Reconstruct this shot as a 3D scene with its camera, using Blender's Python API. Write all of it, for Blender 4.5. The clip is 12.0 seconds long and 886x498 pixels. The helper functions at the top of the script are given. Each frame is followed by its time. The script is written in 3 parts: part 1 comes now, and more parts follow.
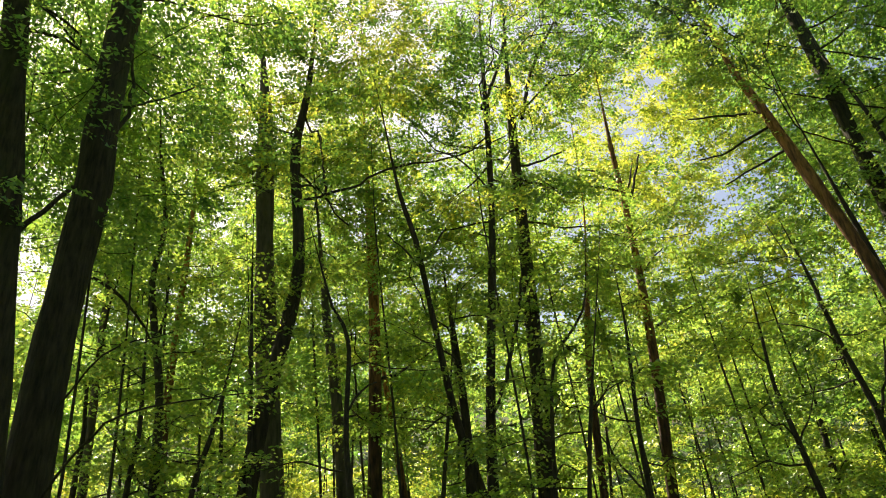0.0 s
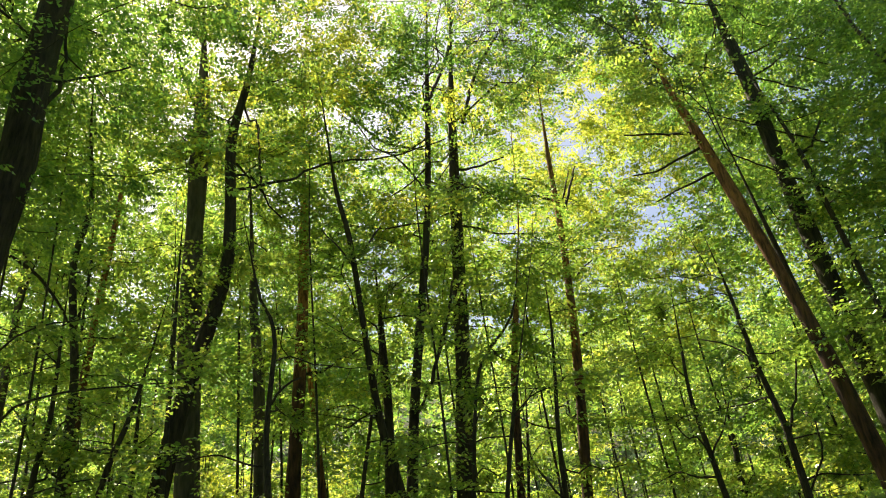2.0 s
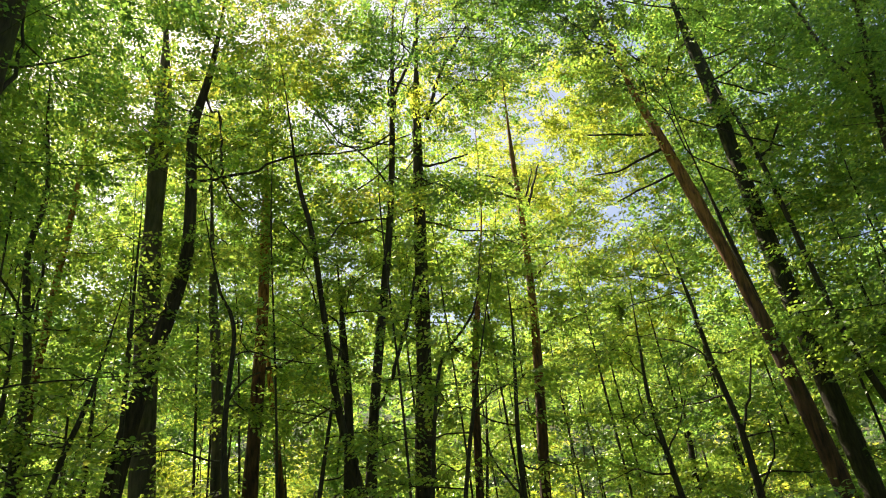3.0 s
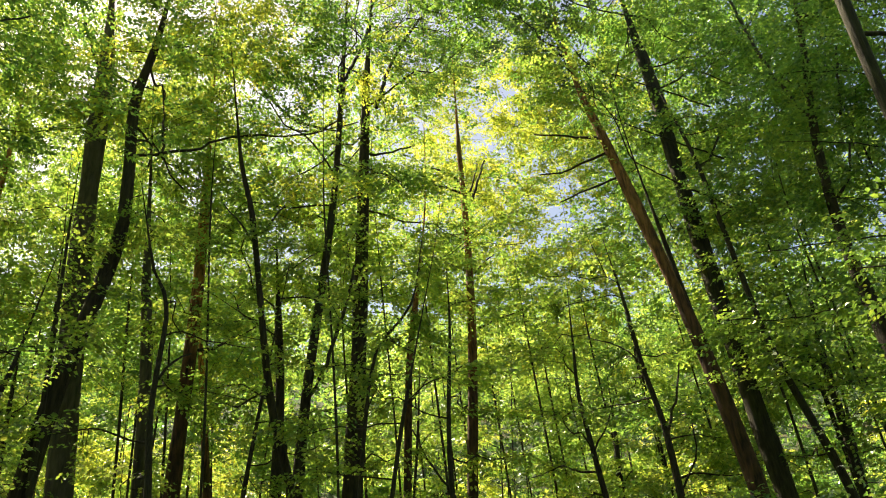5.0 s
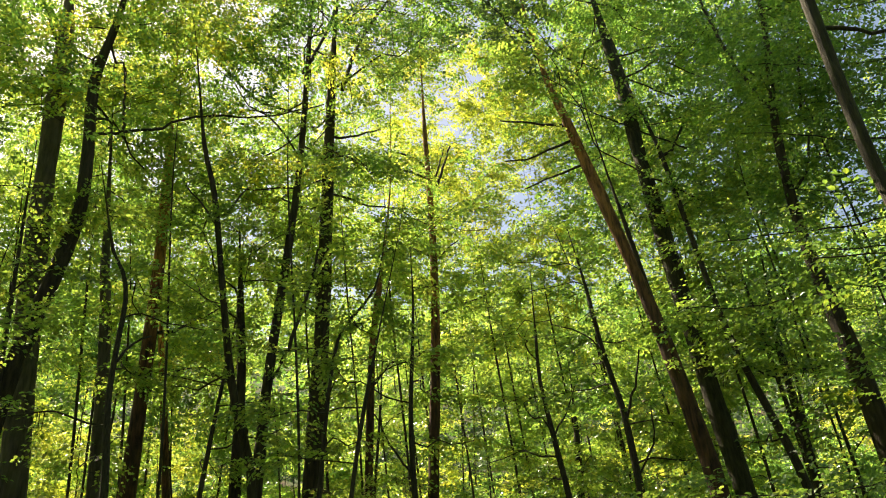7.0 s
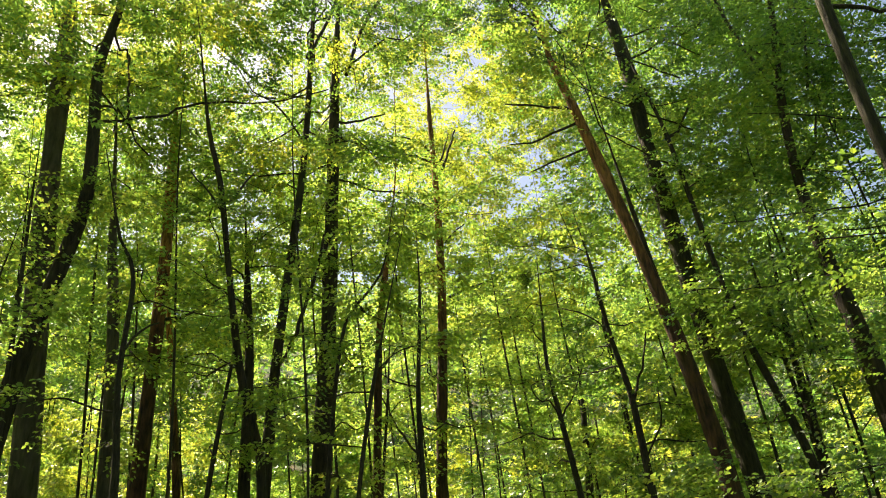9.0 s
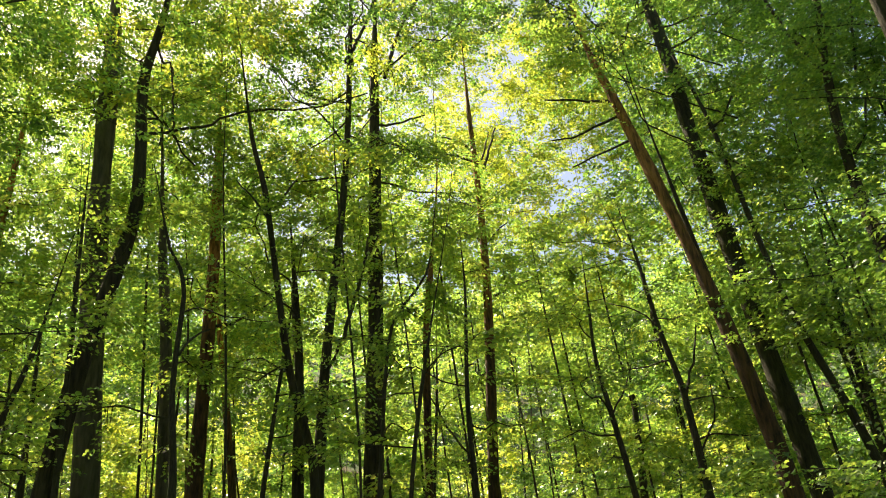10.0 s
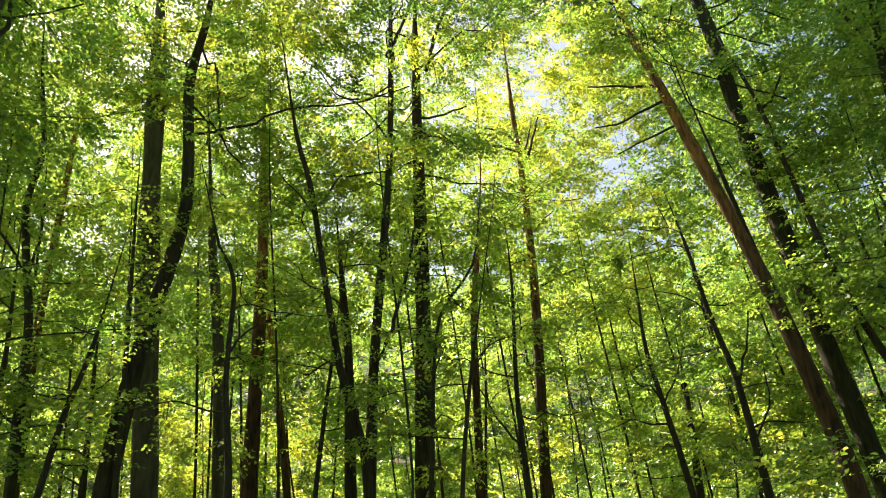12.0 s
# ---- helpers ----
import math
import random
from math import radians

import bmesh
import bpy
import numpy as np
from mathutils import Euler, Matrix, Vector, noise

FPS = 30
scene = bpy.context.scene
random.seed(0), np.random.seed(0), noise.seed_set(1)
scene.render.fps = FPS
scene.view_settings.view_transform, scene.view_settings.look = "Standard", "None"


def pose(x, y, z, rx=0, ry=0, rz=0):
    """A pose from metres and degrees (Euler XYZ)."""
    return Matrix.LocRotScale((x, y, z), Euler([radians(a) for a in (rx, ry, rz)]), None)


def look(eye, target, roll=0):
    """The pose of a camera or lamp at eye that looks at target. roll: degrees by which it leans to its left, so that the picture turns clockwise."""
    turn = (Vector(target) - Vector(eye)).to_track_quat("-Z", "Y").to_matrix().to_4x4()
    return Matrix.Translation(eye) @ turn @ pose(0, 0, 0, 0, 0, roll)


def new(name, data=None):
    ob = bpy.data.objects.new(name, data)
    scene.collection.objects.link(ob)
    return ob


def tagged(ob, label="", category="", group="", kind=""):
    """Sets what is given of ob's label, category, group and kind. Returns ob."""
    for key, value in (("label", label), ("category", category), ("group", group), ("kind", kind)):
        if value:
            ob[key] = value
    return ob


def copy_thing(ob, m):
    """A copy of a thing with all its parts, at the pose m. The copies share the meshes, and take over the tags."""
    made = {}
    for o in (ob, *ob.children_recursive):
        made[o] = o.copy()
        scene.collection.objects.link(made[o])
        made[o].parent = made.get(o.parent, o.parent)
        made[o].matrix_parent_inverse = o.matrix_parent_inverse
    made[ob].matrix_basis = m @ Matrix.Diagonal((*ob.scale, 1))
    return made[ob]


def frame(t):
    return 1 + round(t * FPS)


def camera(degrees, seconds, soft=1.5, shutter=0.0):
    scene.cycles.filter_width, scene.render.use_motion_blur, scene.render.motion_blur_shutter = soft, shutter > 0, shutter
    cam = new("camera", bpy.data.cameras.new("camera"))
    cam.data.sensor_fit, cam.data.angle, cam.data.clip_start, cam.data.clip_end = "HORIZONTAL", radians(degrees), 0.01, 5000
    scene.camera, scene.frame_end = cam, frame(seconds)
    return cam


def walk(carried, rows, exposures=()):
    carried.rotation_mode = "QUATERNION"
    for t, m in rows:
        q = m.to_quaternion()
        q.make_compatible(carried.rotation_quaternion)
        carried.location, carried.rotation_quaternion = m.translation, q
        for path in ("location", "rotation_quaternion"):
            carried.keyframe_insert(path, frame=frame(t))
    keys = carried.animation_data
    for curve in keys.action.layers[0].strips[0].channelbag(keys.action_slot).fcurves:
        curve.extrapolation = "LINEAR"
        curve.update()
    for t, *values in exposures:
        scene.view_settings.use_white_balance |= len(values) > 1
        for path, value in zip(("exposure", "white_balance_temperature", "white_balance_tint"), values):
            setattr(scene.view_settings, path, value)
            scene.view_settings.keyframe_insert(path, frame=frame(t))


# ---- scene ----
cam = camera(56.4, 12.0, soft=1.05)
PATH = [
    (0.0, (0, 0, 1.6), (-0.000, 8.572, 6.749), -4.00),
    (0.5, (0, 0, 1.6), (0.264, 8.568, 6.749), -3.98),
    (1.0, (0, 0, 1.6), (0.478, 8.563, 6.743), -3.90),
    (1.5, (0, 0, 1.6), (0.648, 8.559, 6.731), -4.05),
    (2.0, (0, 0, 1.6), (0.804, 8.558, 6.711), -3.36),
    (2.5, (0, 0, 1.6), (1.014, 8.552, 6.682), -3.59),
    (3.0, (0, 0, 1.6), (1.253, 8.542, 6.646), -3.96),
    (5.0, (0, 0, 1.6), (1.955, 8.482, 6.522), -3.00),
    (5.5, (0, 0, 1.6), (2.077, 8.473, 6.488), -3.23),
    (6.0, (0, 0, 1.6), (2.193, 8.464, 6.454), -3.39),
    (6.5, (0, 0, 1.6), (2.315, 8.463, 6.398), -3.61),
    (7.0, (0, 0, 1.6), (2.386, 8.474, 6.343), -3.52),
    (9.0, (0, 0, 1.6), (2.328, 8.580, 6.179), -3.82),
    (9.5, (0, 0, 1.6), (2.103, 8.634, 6.186), -4.01),
    (10.0, (0, 0, 1.6), (1.807, 8.690, 6.205), -4.14),
    (10.5, (0, 0, 1.6), (1.674, 8.736, 6.170), -4.18),
    (11.0, (0, 0, 1.6), (1.575, 8.761, 6.157), -4.14),
    (11.5, (0, 0, 1.6), (1.414, 8.793, 6.148), -3.95),
    (12.0, (0, 0, 1.6), (1.264, 8.815, 6.150), -3.91),
]
walk(cam, [(t, look(eye, target, roll)) for t, eye, target, roll in PATH], exposures=[(0, 1.38, 7700, 11), (3, 1.5, 7500, 11), (6, 1.5, 7900, 11), (9, 1.65, 7900, 11), (11.5, 1.68, 7800, 11), (12, 1.8, 7800, 11)])

# ---- daylight: high sun ahead and to one side, above the canopy ----
SUN_AZ, SUN_EL = radians(-32), radians(51)
world = bpy.data.worlds.new("sky")
scene.world = world
world.use_nodes = True
wn = world.node_tree.nodes
sky = wn.new("ShaderNodeTexSky")
sky.sky_type, sky.sun_disc = "NISHITA", False
sky.dust_density = 1.6
sky.sun_elevation, sky.sun_rotation = SUN_EL, SUN_AZ
world.node_tree.links.new(sky.outputs[0], wn["Background"].inputs[0])
wn["Background"].inputs[1].default_value = 0.075
sun = new("sun", bpy.data.lights.new("sun", "SUN"))
sun.data.energy, sun.data.angle, sun.data.color = 5.0, radians(0.53), (1.0, 0.93, 0.81)
toward = Vector((math.sin(SUN_AZ) * math.cos(SUN_EL), math.cos(SUN_AZ) * math.cos(SUN_EL), math.sin(SUN_EL)))
sun.matrix_world = look(toward * 60, (0, 0, 0))


# ---- materials ----
def material(name):
    m = bpy.data.materials.new(name)
    m.use_nodes = True
    n = m.node_tree.nodes
    return m, n, m.node_tree.links, n["Principled BSDF"]


def ramp(n, *stops):
    r = n.new("ShaderNodeValToRGB")
    while len(r.color_ramp.elements) < len(stops):
        r.color_ramp.elements.new(0.5)
    for e, (at, col) in zip(r.color_ramp.elements, stops):
        e.position, e.color = at, (*col, 1)
    return r


def leaf_material(name, reflect, transmit, share=0.55):
    """A thin leaf: it scatters light back and lets some through, each leaf a little different."""
    m, n, k, p = material(name)
    geo, info = n.new("ShaderNodeNewGeometry"), n.new("ShaderNodeObjectInfo")
    add = n.new("ShaderNodeMath")
    add.operation = "MULTIPLY_ADD"
    k.new(info.outputs["Random"], add.inputs[0])
    add.inputs[1].default_value = 0.13
    shift = n.new("ShaderNodeMath")
    shift.operation = "MULTIPLY_ADD"
    k.new(geo.outputs["Random Per Island"], shift.inputs[0])
    shift.inputs[1].default_value = 0.55
    co, patch, span = n.new("ShaderNodeTexCoord"), n.new("ShaderNodeTexNoise"), n.new("ShaderNodeMapRange")
    patch.inputs["Scale"].default_value, patch.inputs["Detail"].default_value = 1.1, 2
    k.new(co.outputs["Object"], patch.inputs[0])
    k.new(patch.outputs[0], span.inputs[0])
    span.inputs["From Min"].default_value, span.inputs["From Max"].default_value, span.inputs["To Max"].default_value = 0.33, 0.67, 0.36
    k.new(span.outputs[0], shift.inputs[2])
    k.new(shift.outputs[0], add.inputs[2])
    a = ramp(n, *zip((0.0, 0.5, 0.85, 1.0), reflect))
    b = ramp(n, *zip((0.0, 0.5, 0.85, 1.0), transmit))
    k.new(add.outputs[0], a.inputs[0])
    k.new(add.outputs[0], b.inputs[0])
    diff, trans, gloss = n.new("ShaderNodeBsdfDiffuse"), n.new("ShaderNodeBsdfTranslucent"), n.new("ShaderNodeBsdfGlossy")
    gloss.inputs["Roughness"].default_value = 0.33
    gloss.inputs["Color"].default_value = (0.85, 0.9, 0.85, 1)
    mix, top = n.new("ShaderNodeMixShader"), n.new("ShaderNodeMixShader")
    mix.inputs[0].default_value, top.inputs[0].default_value = share, 0.08
    k.new(a.outputs[0], diff.inputs[0])
    k.new(b.outputs[0], trans.inputs[0])
    k.new(diff.outputs[0], mix.inputs[1])
    k.new(trans.outputs[0], mix.inputs[2])
    k.new(mix.outputs[0], top.inputs[1])
    k.new(gloss.outputs[0], top.inputs[2])
    k.new(top.outputs[0], n["Material Output"].inputs[0])
    n.remove(p)
    return m


def bark_material(name, dark, light, high=None, z0=6.0, z1=9.0, scale=1.0):
    """Furrowed bark; high: the colour that it takes further up the stem, as on pines."""
    m, n, k, p = material(name)
    co = n.new("ShaderNodeTexCoord")
    mp = n.new("ShaderNodeMapping")
    mp.inputs["Scale"].default_value = (9 * scale, 9 * scale, 1.6 * scale)
    k.new(co.outputs["Object"], mp.inputs[0])
    fur, big = n.new("ShaderNodeTexNoise"), n.new("ShaderNodeTexNoise")
    fur.inputs["Scale"].default_value, fur.inputs["Detail"].default_value, fur.inputs["Roughness"].default_value = 2.2, 9, 0.65
    big.inputs["Scale"].default_value, big.inputs["Detail"].default_value = 0.9, 4
    k.new(mp.outputs[0], fur.inputs[0])
    k.new(co.outputs["Object"], big.inputs[0])
    col = ramp(n, (0.34, dark), (0.66, light))
    k.new(fur.outputs[0], col.inputs[0])
    out = col.outputs[0]
    if high:
        xyz, span = n.new("ShaderNodeSeparateXYZ"), n.new("ShaderNodeMapRange")
        k.new(co.outputs["Object"], xyz.inputs[0])
        span.inputs["From Min"].default_value, span.inputs["From Max"].default_value = z0, z1
        wob = n.new("ShaderNodeMath")
        wob.operation = "MULTIPLY_ADD"
        k.new(big.outputs[0], wob.inputs[0])
        wob.inputs[1].default_value = 3.0
        k.new(xyz.outputs[2], wob.inputs[2])
        k.new(wob.outputs[0], span.inputs[0])
        flake = ramp(n, (0.40, tuple(c * 0.22 for c in high)), (0.60, high))
        k.new(fur.outputs[0], flake.inputs[0])
        mix = n.new("ShaderNodeMix")
        mix.data_type = "RGBA"
        k.new(span.outputs[0], mix.inputs[0])
        k.new(out, mix.inputs[6])
        k.new(flake.outputs[0], mix.inputs[7])
        out = mix.outputs[2]
    moss = n.new("ShaderNodeMix")
    moss.data_type = "RGBA"
    spot = ramp(n, (0.54, (0, 0, 0)), (0.72, (0.55, 0.55, 0.55)))
    k.new(big.outputs[0], spot.inputs[0])
    k.new(spot.outputs[0], moss.inputs[0])
    k.new(out, moss.inputs[6])
    moss.inputs[7].default_value = (0.045, 0.050, 0.020, 1)
    k.new(moss.outputs[2], p.inputs["Base Color"])
    p.inputs["Roughness"].default_value = 0.9
    bump = n.new("ShaderNodeBump")
    bump.inputs["Strength"].default_value, bump.inputs["Distance"].default_value = 0.9, 0.025
    k.new(fur.outputs[0], bump.inputs["Height"])
    k.new(bump.outputs[0], p.inputs["Normal"])
    return m


GREEN = leaf_material("broad_leaf",
                      ((0.014, 0.040, 0.018), (0.048, 0.115, 0.044), (0.090, 0.170, 0.050), (0.16, 0.20, 0.055)),
                      ((0.050, 0.17, 0.035), (0.275, 0.54, 0.085), (0.56, 0.74, 0.120), (0.78, 0.80, 0.140)), 0.57)
# lighter leaf: young growth, and sunlight put into the colour of brighter crowns
YOUNG = leaf_material("young_and_sunlit_leaf",
                      ((0.013, 0.044, 0.014), (0.068, 0.148, 0.036), (0.145, 0.200, 0.044), (0.24, 0.23, 0.046)),
                      ((0.05, 0.19, 0.030), (0.42, 0.65, 0.095), (0.72, 0.80, 0.130), (0.88, 0.83, 0.150)), 0.57)
# brighter, yellower leaf: sunlight on background crowns and glade put into the colour
SUNNY = leaf_material("sunlit_leaf",
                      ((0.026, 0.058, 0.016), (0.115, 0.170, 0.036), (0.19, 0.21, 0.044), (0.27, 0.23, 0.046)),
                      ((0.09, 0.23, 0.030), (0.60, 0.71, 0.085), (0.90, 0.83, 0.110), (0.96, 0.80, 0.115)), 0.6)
# darker leaf for the near hornbeam: its shade is put into the colour
SHADE = leaf_material("shaded_leaf",
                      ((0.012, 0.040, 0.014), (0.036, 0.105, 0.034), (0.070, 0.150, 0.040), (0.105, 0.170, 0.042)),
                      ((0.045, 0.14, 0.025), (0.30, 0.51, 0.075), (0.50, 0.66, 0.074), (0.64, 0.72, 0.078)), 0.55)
NEEDLE = leaf_material("pine_needle",
                       ((0.040, 0.085, 0.035), (0.060, 0.110, 0.045), (0.085, 0.130, 0.045), (0.12, 0.13, 0.05)),
                       ((0.08, 0.16, 0.04), (0.12, 0.22, 0.06), (0.18, 0.26, 0.06), (0.24, 0.26, 0.06)), 0.4)
BARK = bark_material("grey_brown_bark", (0.012, 0.008, 0.005), (0.068, 0.048, 0.030))
PALE = bark_material("pale_smooth_bark", (0.050, 0.040, 0.030), (0.150, 0.122, 0.092), scale=0.6)
PINE = bark_material("pine_bark", (0.022, 0.011, 0.006), (0.140, 0.064, 0.034), high=(0.47, 0.20, 0.068), z0=8.0, z1=10.5)
MOSSY = bark_material("mossy_grey_bark", (0.014, 0.012, 0.006), (0.064, 0.055, 0.028), scale=1.5)
TWIG = bark_material("twig_bark", (0.022, 0.017, 0.012), (0.075, 0.058, 0.042), scale=2.5)


# ---- mesh helpers ----
def raw_mesh(name, verts, faces, smooth=True):
    """A mesh from arrays; all faces have as many corners as faces has columns."""
    me = bpy.data.meshes.new(name)
    nf, c = faces.shape
    me.vertices.add(len(verts))
    me.vertices.foreach_set("co", np.ascontiguousarray(verts, np.float32).ravel())
    me.loops.add(nf * c)
    me.loops.foreach_set("vertex_index", np.ascontiguousarray(faces, np.int32).ravel())
    me.polygons.add(nf)
    me.polygons.foreach_set("loop_start", np.arange(0, nf * c, c, dtype=np.int32))
    me.polygons.foreach_set("use_smooth", np.full(nf, smooth))
    me.update(calc_edges=True)
    return me


def part(name, me, mat, parent, label=""):
    ob = new(name, me)
    me.materials.append(mat)
    ob.parent = parent
    return tagged(ob, label)


def spline(knots, step):
    """A smooth line through the knots, with a point about every step metres."""
    p = np.array(knots, float)
    p = np.vstack([2 * p[0] - p[1], p, 2 * p[-1] - p[-2]])
    out = []
    for i in range(1, len(p) - 2):
        a, b, c, d = p[i - 1:i + 3]
        m1, m2 = (c - a) * 0.5, (d - b) * 0.5
        la, lb, lc = (max(np.linalg.norm(v), 1e-6) for v in (b - a, c - b, d - c))
        m1, m2 = m1 * min(1, 2 * lb / (la + lb)), m2 * min(1, 2 * lb / (lb + lc))
        n = max(2, int(lb / step))
        for s in np.arange(n) / n:
            out.append((2 * s**3 - 3 * s**2 + 1) * b + (s**3 - 2 * s**2 + s) * m1 + (3 * s**2 - 2 * s**3) * c + (s**3 - s**2) * m2)
    return np.array(out + [p[-2]])


def tube(line, radii, sides, rng, rough=0.0):
    """A closed, tapered, slightly lumpy tube along a line."""
    t = np.gradient(line, axis=0)
    t /= np.linalg.norm(t, axis=1)[:, None] + 1e-9
    ref = np.where(np.abs(t[:, 2:]) > 0.9, [[0.0, 1.0, 0.0]], [[0.0, 0.0, 1.0]])
    u = np.cross(t, ref)
    u /= np.linalg.norm(u, axis=1)[:, None] + 1e-9
    v = np.cross(t, u)
    a = np.linspace(0, 2 * np.pi, sides, endpoint=False)
    r = np.asarray(radii)[:, None] * (1 + rough * rng.normal(size=(1, sides)) + 0.6 * rough * rng.normal(size=(len(line), sides)))
    ring = line[:, None] + r[..., None] * (np.cos(a)[None, :, None] * u[:, None] + np.sin(a)[None, :, None] * v[:, None])
    i, j = np.meshgrid(np.arange(len(line) - 1), np.arange(sides), indexing="ij")
    j2 = (j + 1) % sides
    faces = np.stack([i * sides + j, i * sides + j2, (i + 1) * sides + j2, (i + 1) * sides + j], -1).reshape(-1, 4)
    verts = ring.reshape(-1, 3)
    n = len(verts)
    end = np.arange(sides) + (len(line) - 1) * sides
    cap = np.stack([end, np.roll(end, -1), np.full(sides, n), np.full(sides, n)], -1)
    return np.vstack([verts, line[-1] + t[-1] * radii[-1]]), faces, cap


def tube_mesh(name, line, radii, sides, rng, rough=0.0):
    v, f, cap = tube(line, radii, sides, rng, rough)
    me = bpy.data.meshes.new(name)
    me.from_pydata(v.tolist(), [], f.tolist() + cap[:, :3].tolist())
    me.polygons.foreach_set("use_smooth", [True] * len(me.polygons))
    me.update()
    return me


def unit(v):
    return v / (np.linalg.norm(v, axis=-1, keepdims=True) + 1e-9)


def leaf_mesh(name, at, way, up, size, width=0.36, fold=0.30, small=False, ovate=False):
    """Leaves, each a pointed blade folded along its rib, base at `at`, tip along `way`, face towards `up`."""
    way = unit(way)
    side = unit(np.cross(way, up))
    up = np.cross(side, way)
    s = size[:, None]
    mid = at + way * s * 0.45
    lift = up * s * width * fold
    if small:
        v = np.stack([at - side * s * width * 0.9, at + way * s * 0.2 + side * s * width + lift, at + way * s - up * s * 0.1], 1).reshape(-1, 3)
        return raw_mesh(name, v, np.arange(len(v)).reshape(-1, 3), smooth=False)
    if ovate:
        rib = at + way * s * 0.5 + up * s * 0.05
        low, high, w2, l2 = at + way * s * 0.24, at + way * s * 0.66, side * s * width * 0.88, lift * 0.8
        v = np.stack([at, low - w2 + l2, high - w2 * 0.92 + l2, at + way * s * 1.05 - up * s * 0.12, high + w2 * 0.92 + l2, low + w2 + l2, rib], 1).reshape(-1, 3)
        b = np.arange(len(at))[:, None] * 7
        f = np.stack([b + [q, (q + 1) % 6, 6] for q in range(6)], 1).reshape(-1, 3)
        return raw_mesh(name, v, f, smooth=False)
    v = np.stack([at, mid - side * s * width + lift, at + way * s - up * s * 0.10, mid + side * s * width + lift], 1).reshape(-1, 3)
    b = np.arange(len(at))[:, None] * 4
    f = np.stack([b + [0, 1, 2], b + [0, 2, 3]], 1).reshape(-1, 3)
    return raw_mesh(name, v, f, smooth=False)


def sprays(at, way, up, n, length, size, rng, tilt=0.55):
    """Flat sprays of n leaves: leaves to both sides of a twig that starts at `at` and runs along `way`."""
    m = len(at)
    way = unit(way)
    side = unit(np.cross(way, up))
    up = np.cross(side, way)
    s = (np.arange(n) + rng.random((m, n))) / n
    sg = np.where(np.arange(n) % 2 == 0, 1.0, -1.0)[None, :]
    ln = length[:, None]
    p = at[:, None] + way[:, None] * (s * ln)[..., None] - up[:, None] * (0.18 * s**2 * ln)[..., None]
    p = p + up[:, None] * (rng.normal(size=(m, n)) * 0.02)[..., None] + side[:, None] * (sg * 0.02)[..., None]
    open_ = (0.55 + 0.5 * (1 - s) + 0.25 * rng.normal(size=(m, n)))[..., None]
    d = way[:, None] + side[:, None] * sg[..., None] * open_ - up[:, None] * (0.25 + 0.28 * rng.normal(size=(m, n)))[..., None]
    nr = up[:, None] + tilt * rng.normal(size=(m, n, 3))
    sz = size * (0.66 + 0.52 * rng.random((m, n))) * (1.0 - 0.25 * s)
    return p.reshape(-1, 3), d.reshape(-1, 3), nr.reshape(-1, 3), sz.ravel()


# ---- trees ----
TREES = {}


def start_tree(key, name, knots, d, height, bark, sides, label, category="tree", group="", step=0.3, rough=0.035, girth=None):
    """An empty at the foot and the trunk. The trunk goes on above its last knot up to `height`."""
    rng = np.random.default_rng(sum(map(ord, key)) * 7 + len(key))
    k = [np.array(p, float) for p in knots]
    lean = (k[-1] - k[-2]) / max(k[-1][2] - k[-2][2], 0.3)
    lean = np.clip(lean, -0.25, 0.25)
    while k[-1][2] < height - 0.5:
        h = min(2.5, height - k[-1][2])
        lean = lean * 0.75
        k.append(k[-1] + np.array([lean[0] * h + rng.normal() * 0.08, lean[1] * h + rng.normal() * 0.08, h]))
    top = knots[-1][2]
    line = spline(k, step)
    foot = line[0].copy()
    z = line[:, 2] / height
    r = d / 2 * np.clip((1 - z) / (1 - 4.0 / height), 0.0, 1.6) ** (0.85 if bark is PINE else 0.55)
    if girth:
        r = np.interp(line[:, 2], [g[0] for g in girth], [g[1] / 2 for g in girth])
    r = np.clip(r, 0.012, None) * (1 + 0.55 * np.exp(-line[:, 2] / 0.35))
    r *= 0.30 + 0.70 * np.exp(-np.clip(line[:, 2] - top, 0, None) / 1.0)
    r *= 1 + 0.05 * np.interp(np.arange(len(line)), np.arange(0, len(line) + 4, 4), rng.normal(size=len(np.arange(0, len(line) + 4, 4))))
    root = new(name)
    root.empty_display_size = 0.3
    root.location = foot
    tagged(root, label, category, group)
    part("trunk", tube_mesh("trunk", line - foot, r, sides, rng, rough), bark, root)
    TREES[key] = dict(root=root, foot=foot, line=line, r=r, rng=rng, bark=bark, height=height)
    return TREES[key]


def limb(key, r0, r1, knots, name="branch", mat=None):
    """A branch of its own on a tree: a tapering, crooked tube through a few knots."""
    t = TREES[key]
    line = spline(knots, 0.18)
    line[1:-1] += t["rng"].normal(size=(len(line) - 2, 3)) * min(0.012, r0 * 0.5)
    s = np.linspace(0, 1, len(line))
    return part(name, tube_mesh(name, line - t["foot"], r0 + (r1 - r0) * s, 6, t["rng"], 0.06), mat or TWIG, t["root"])


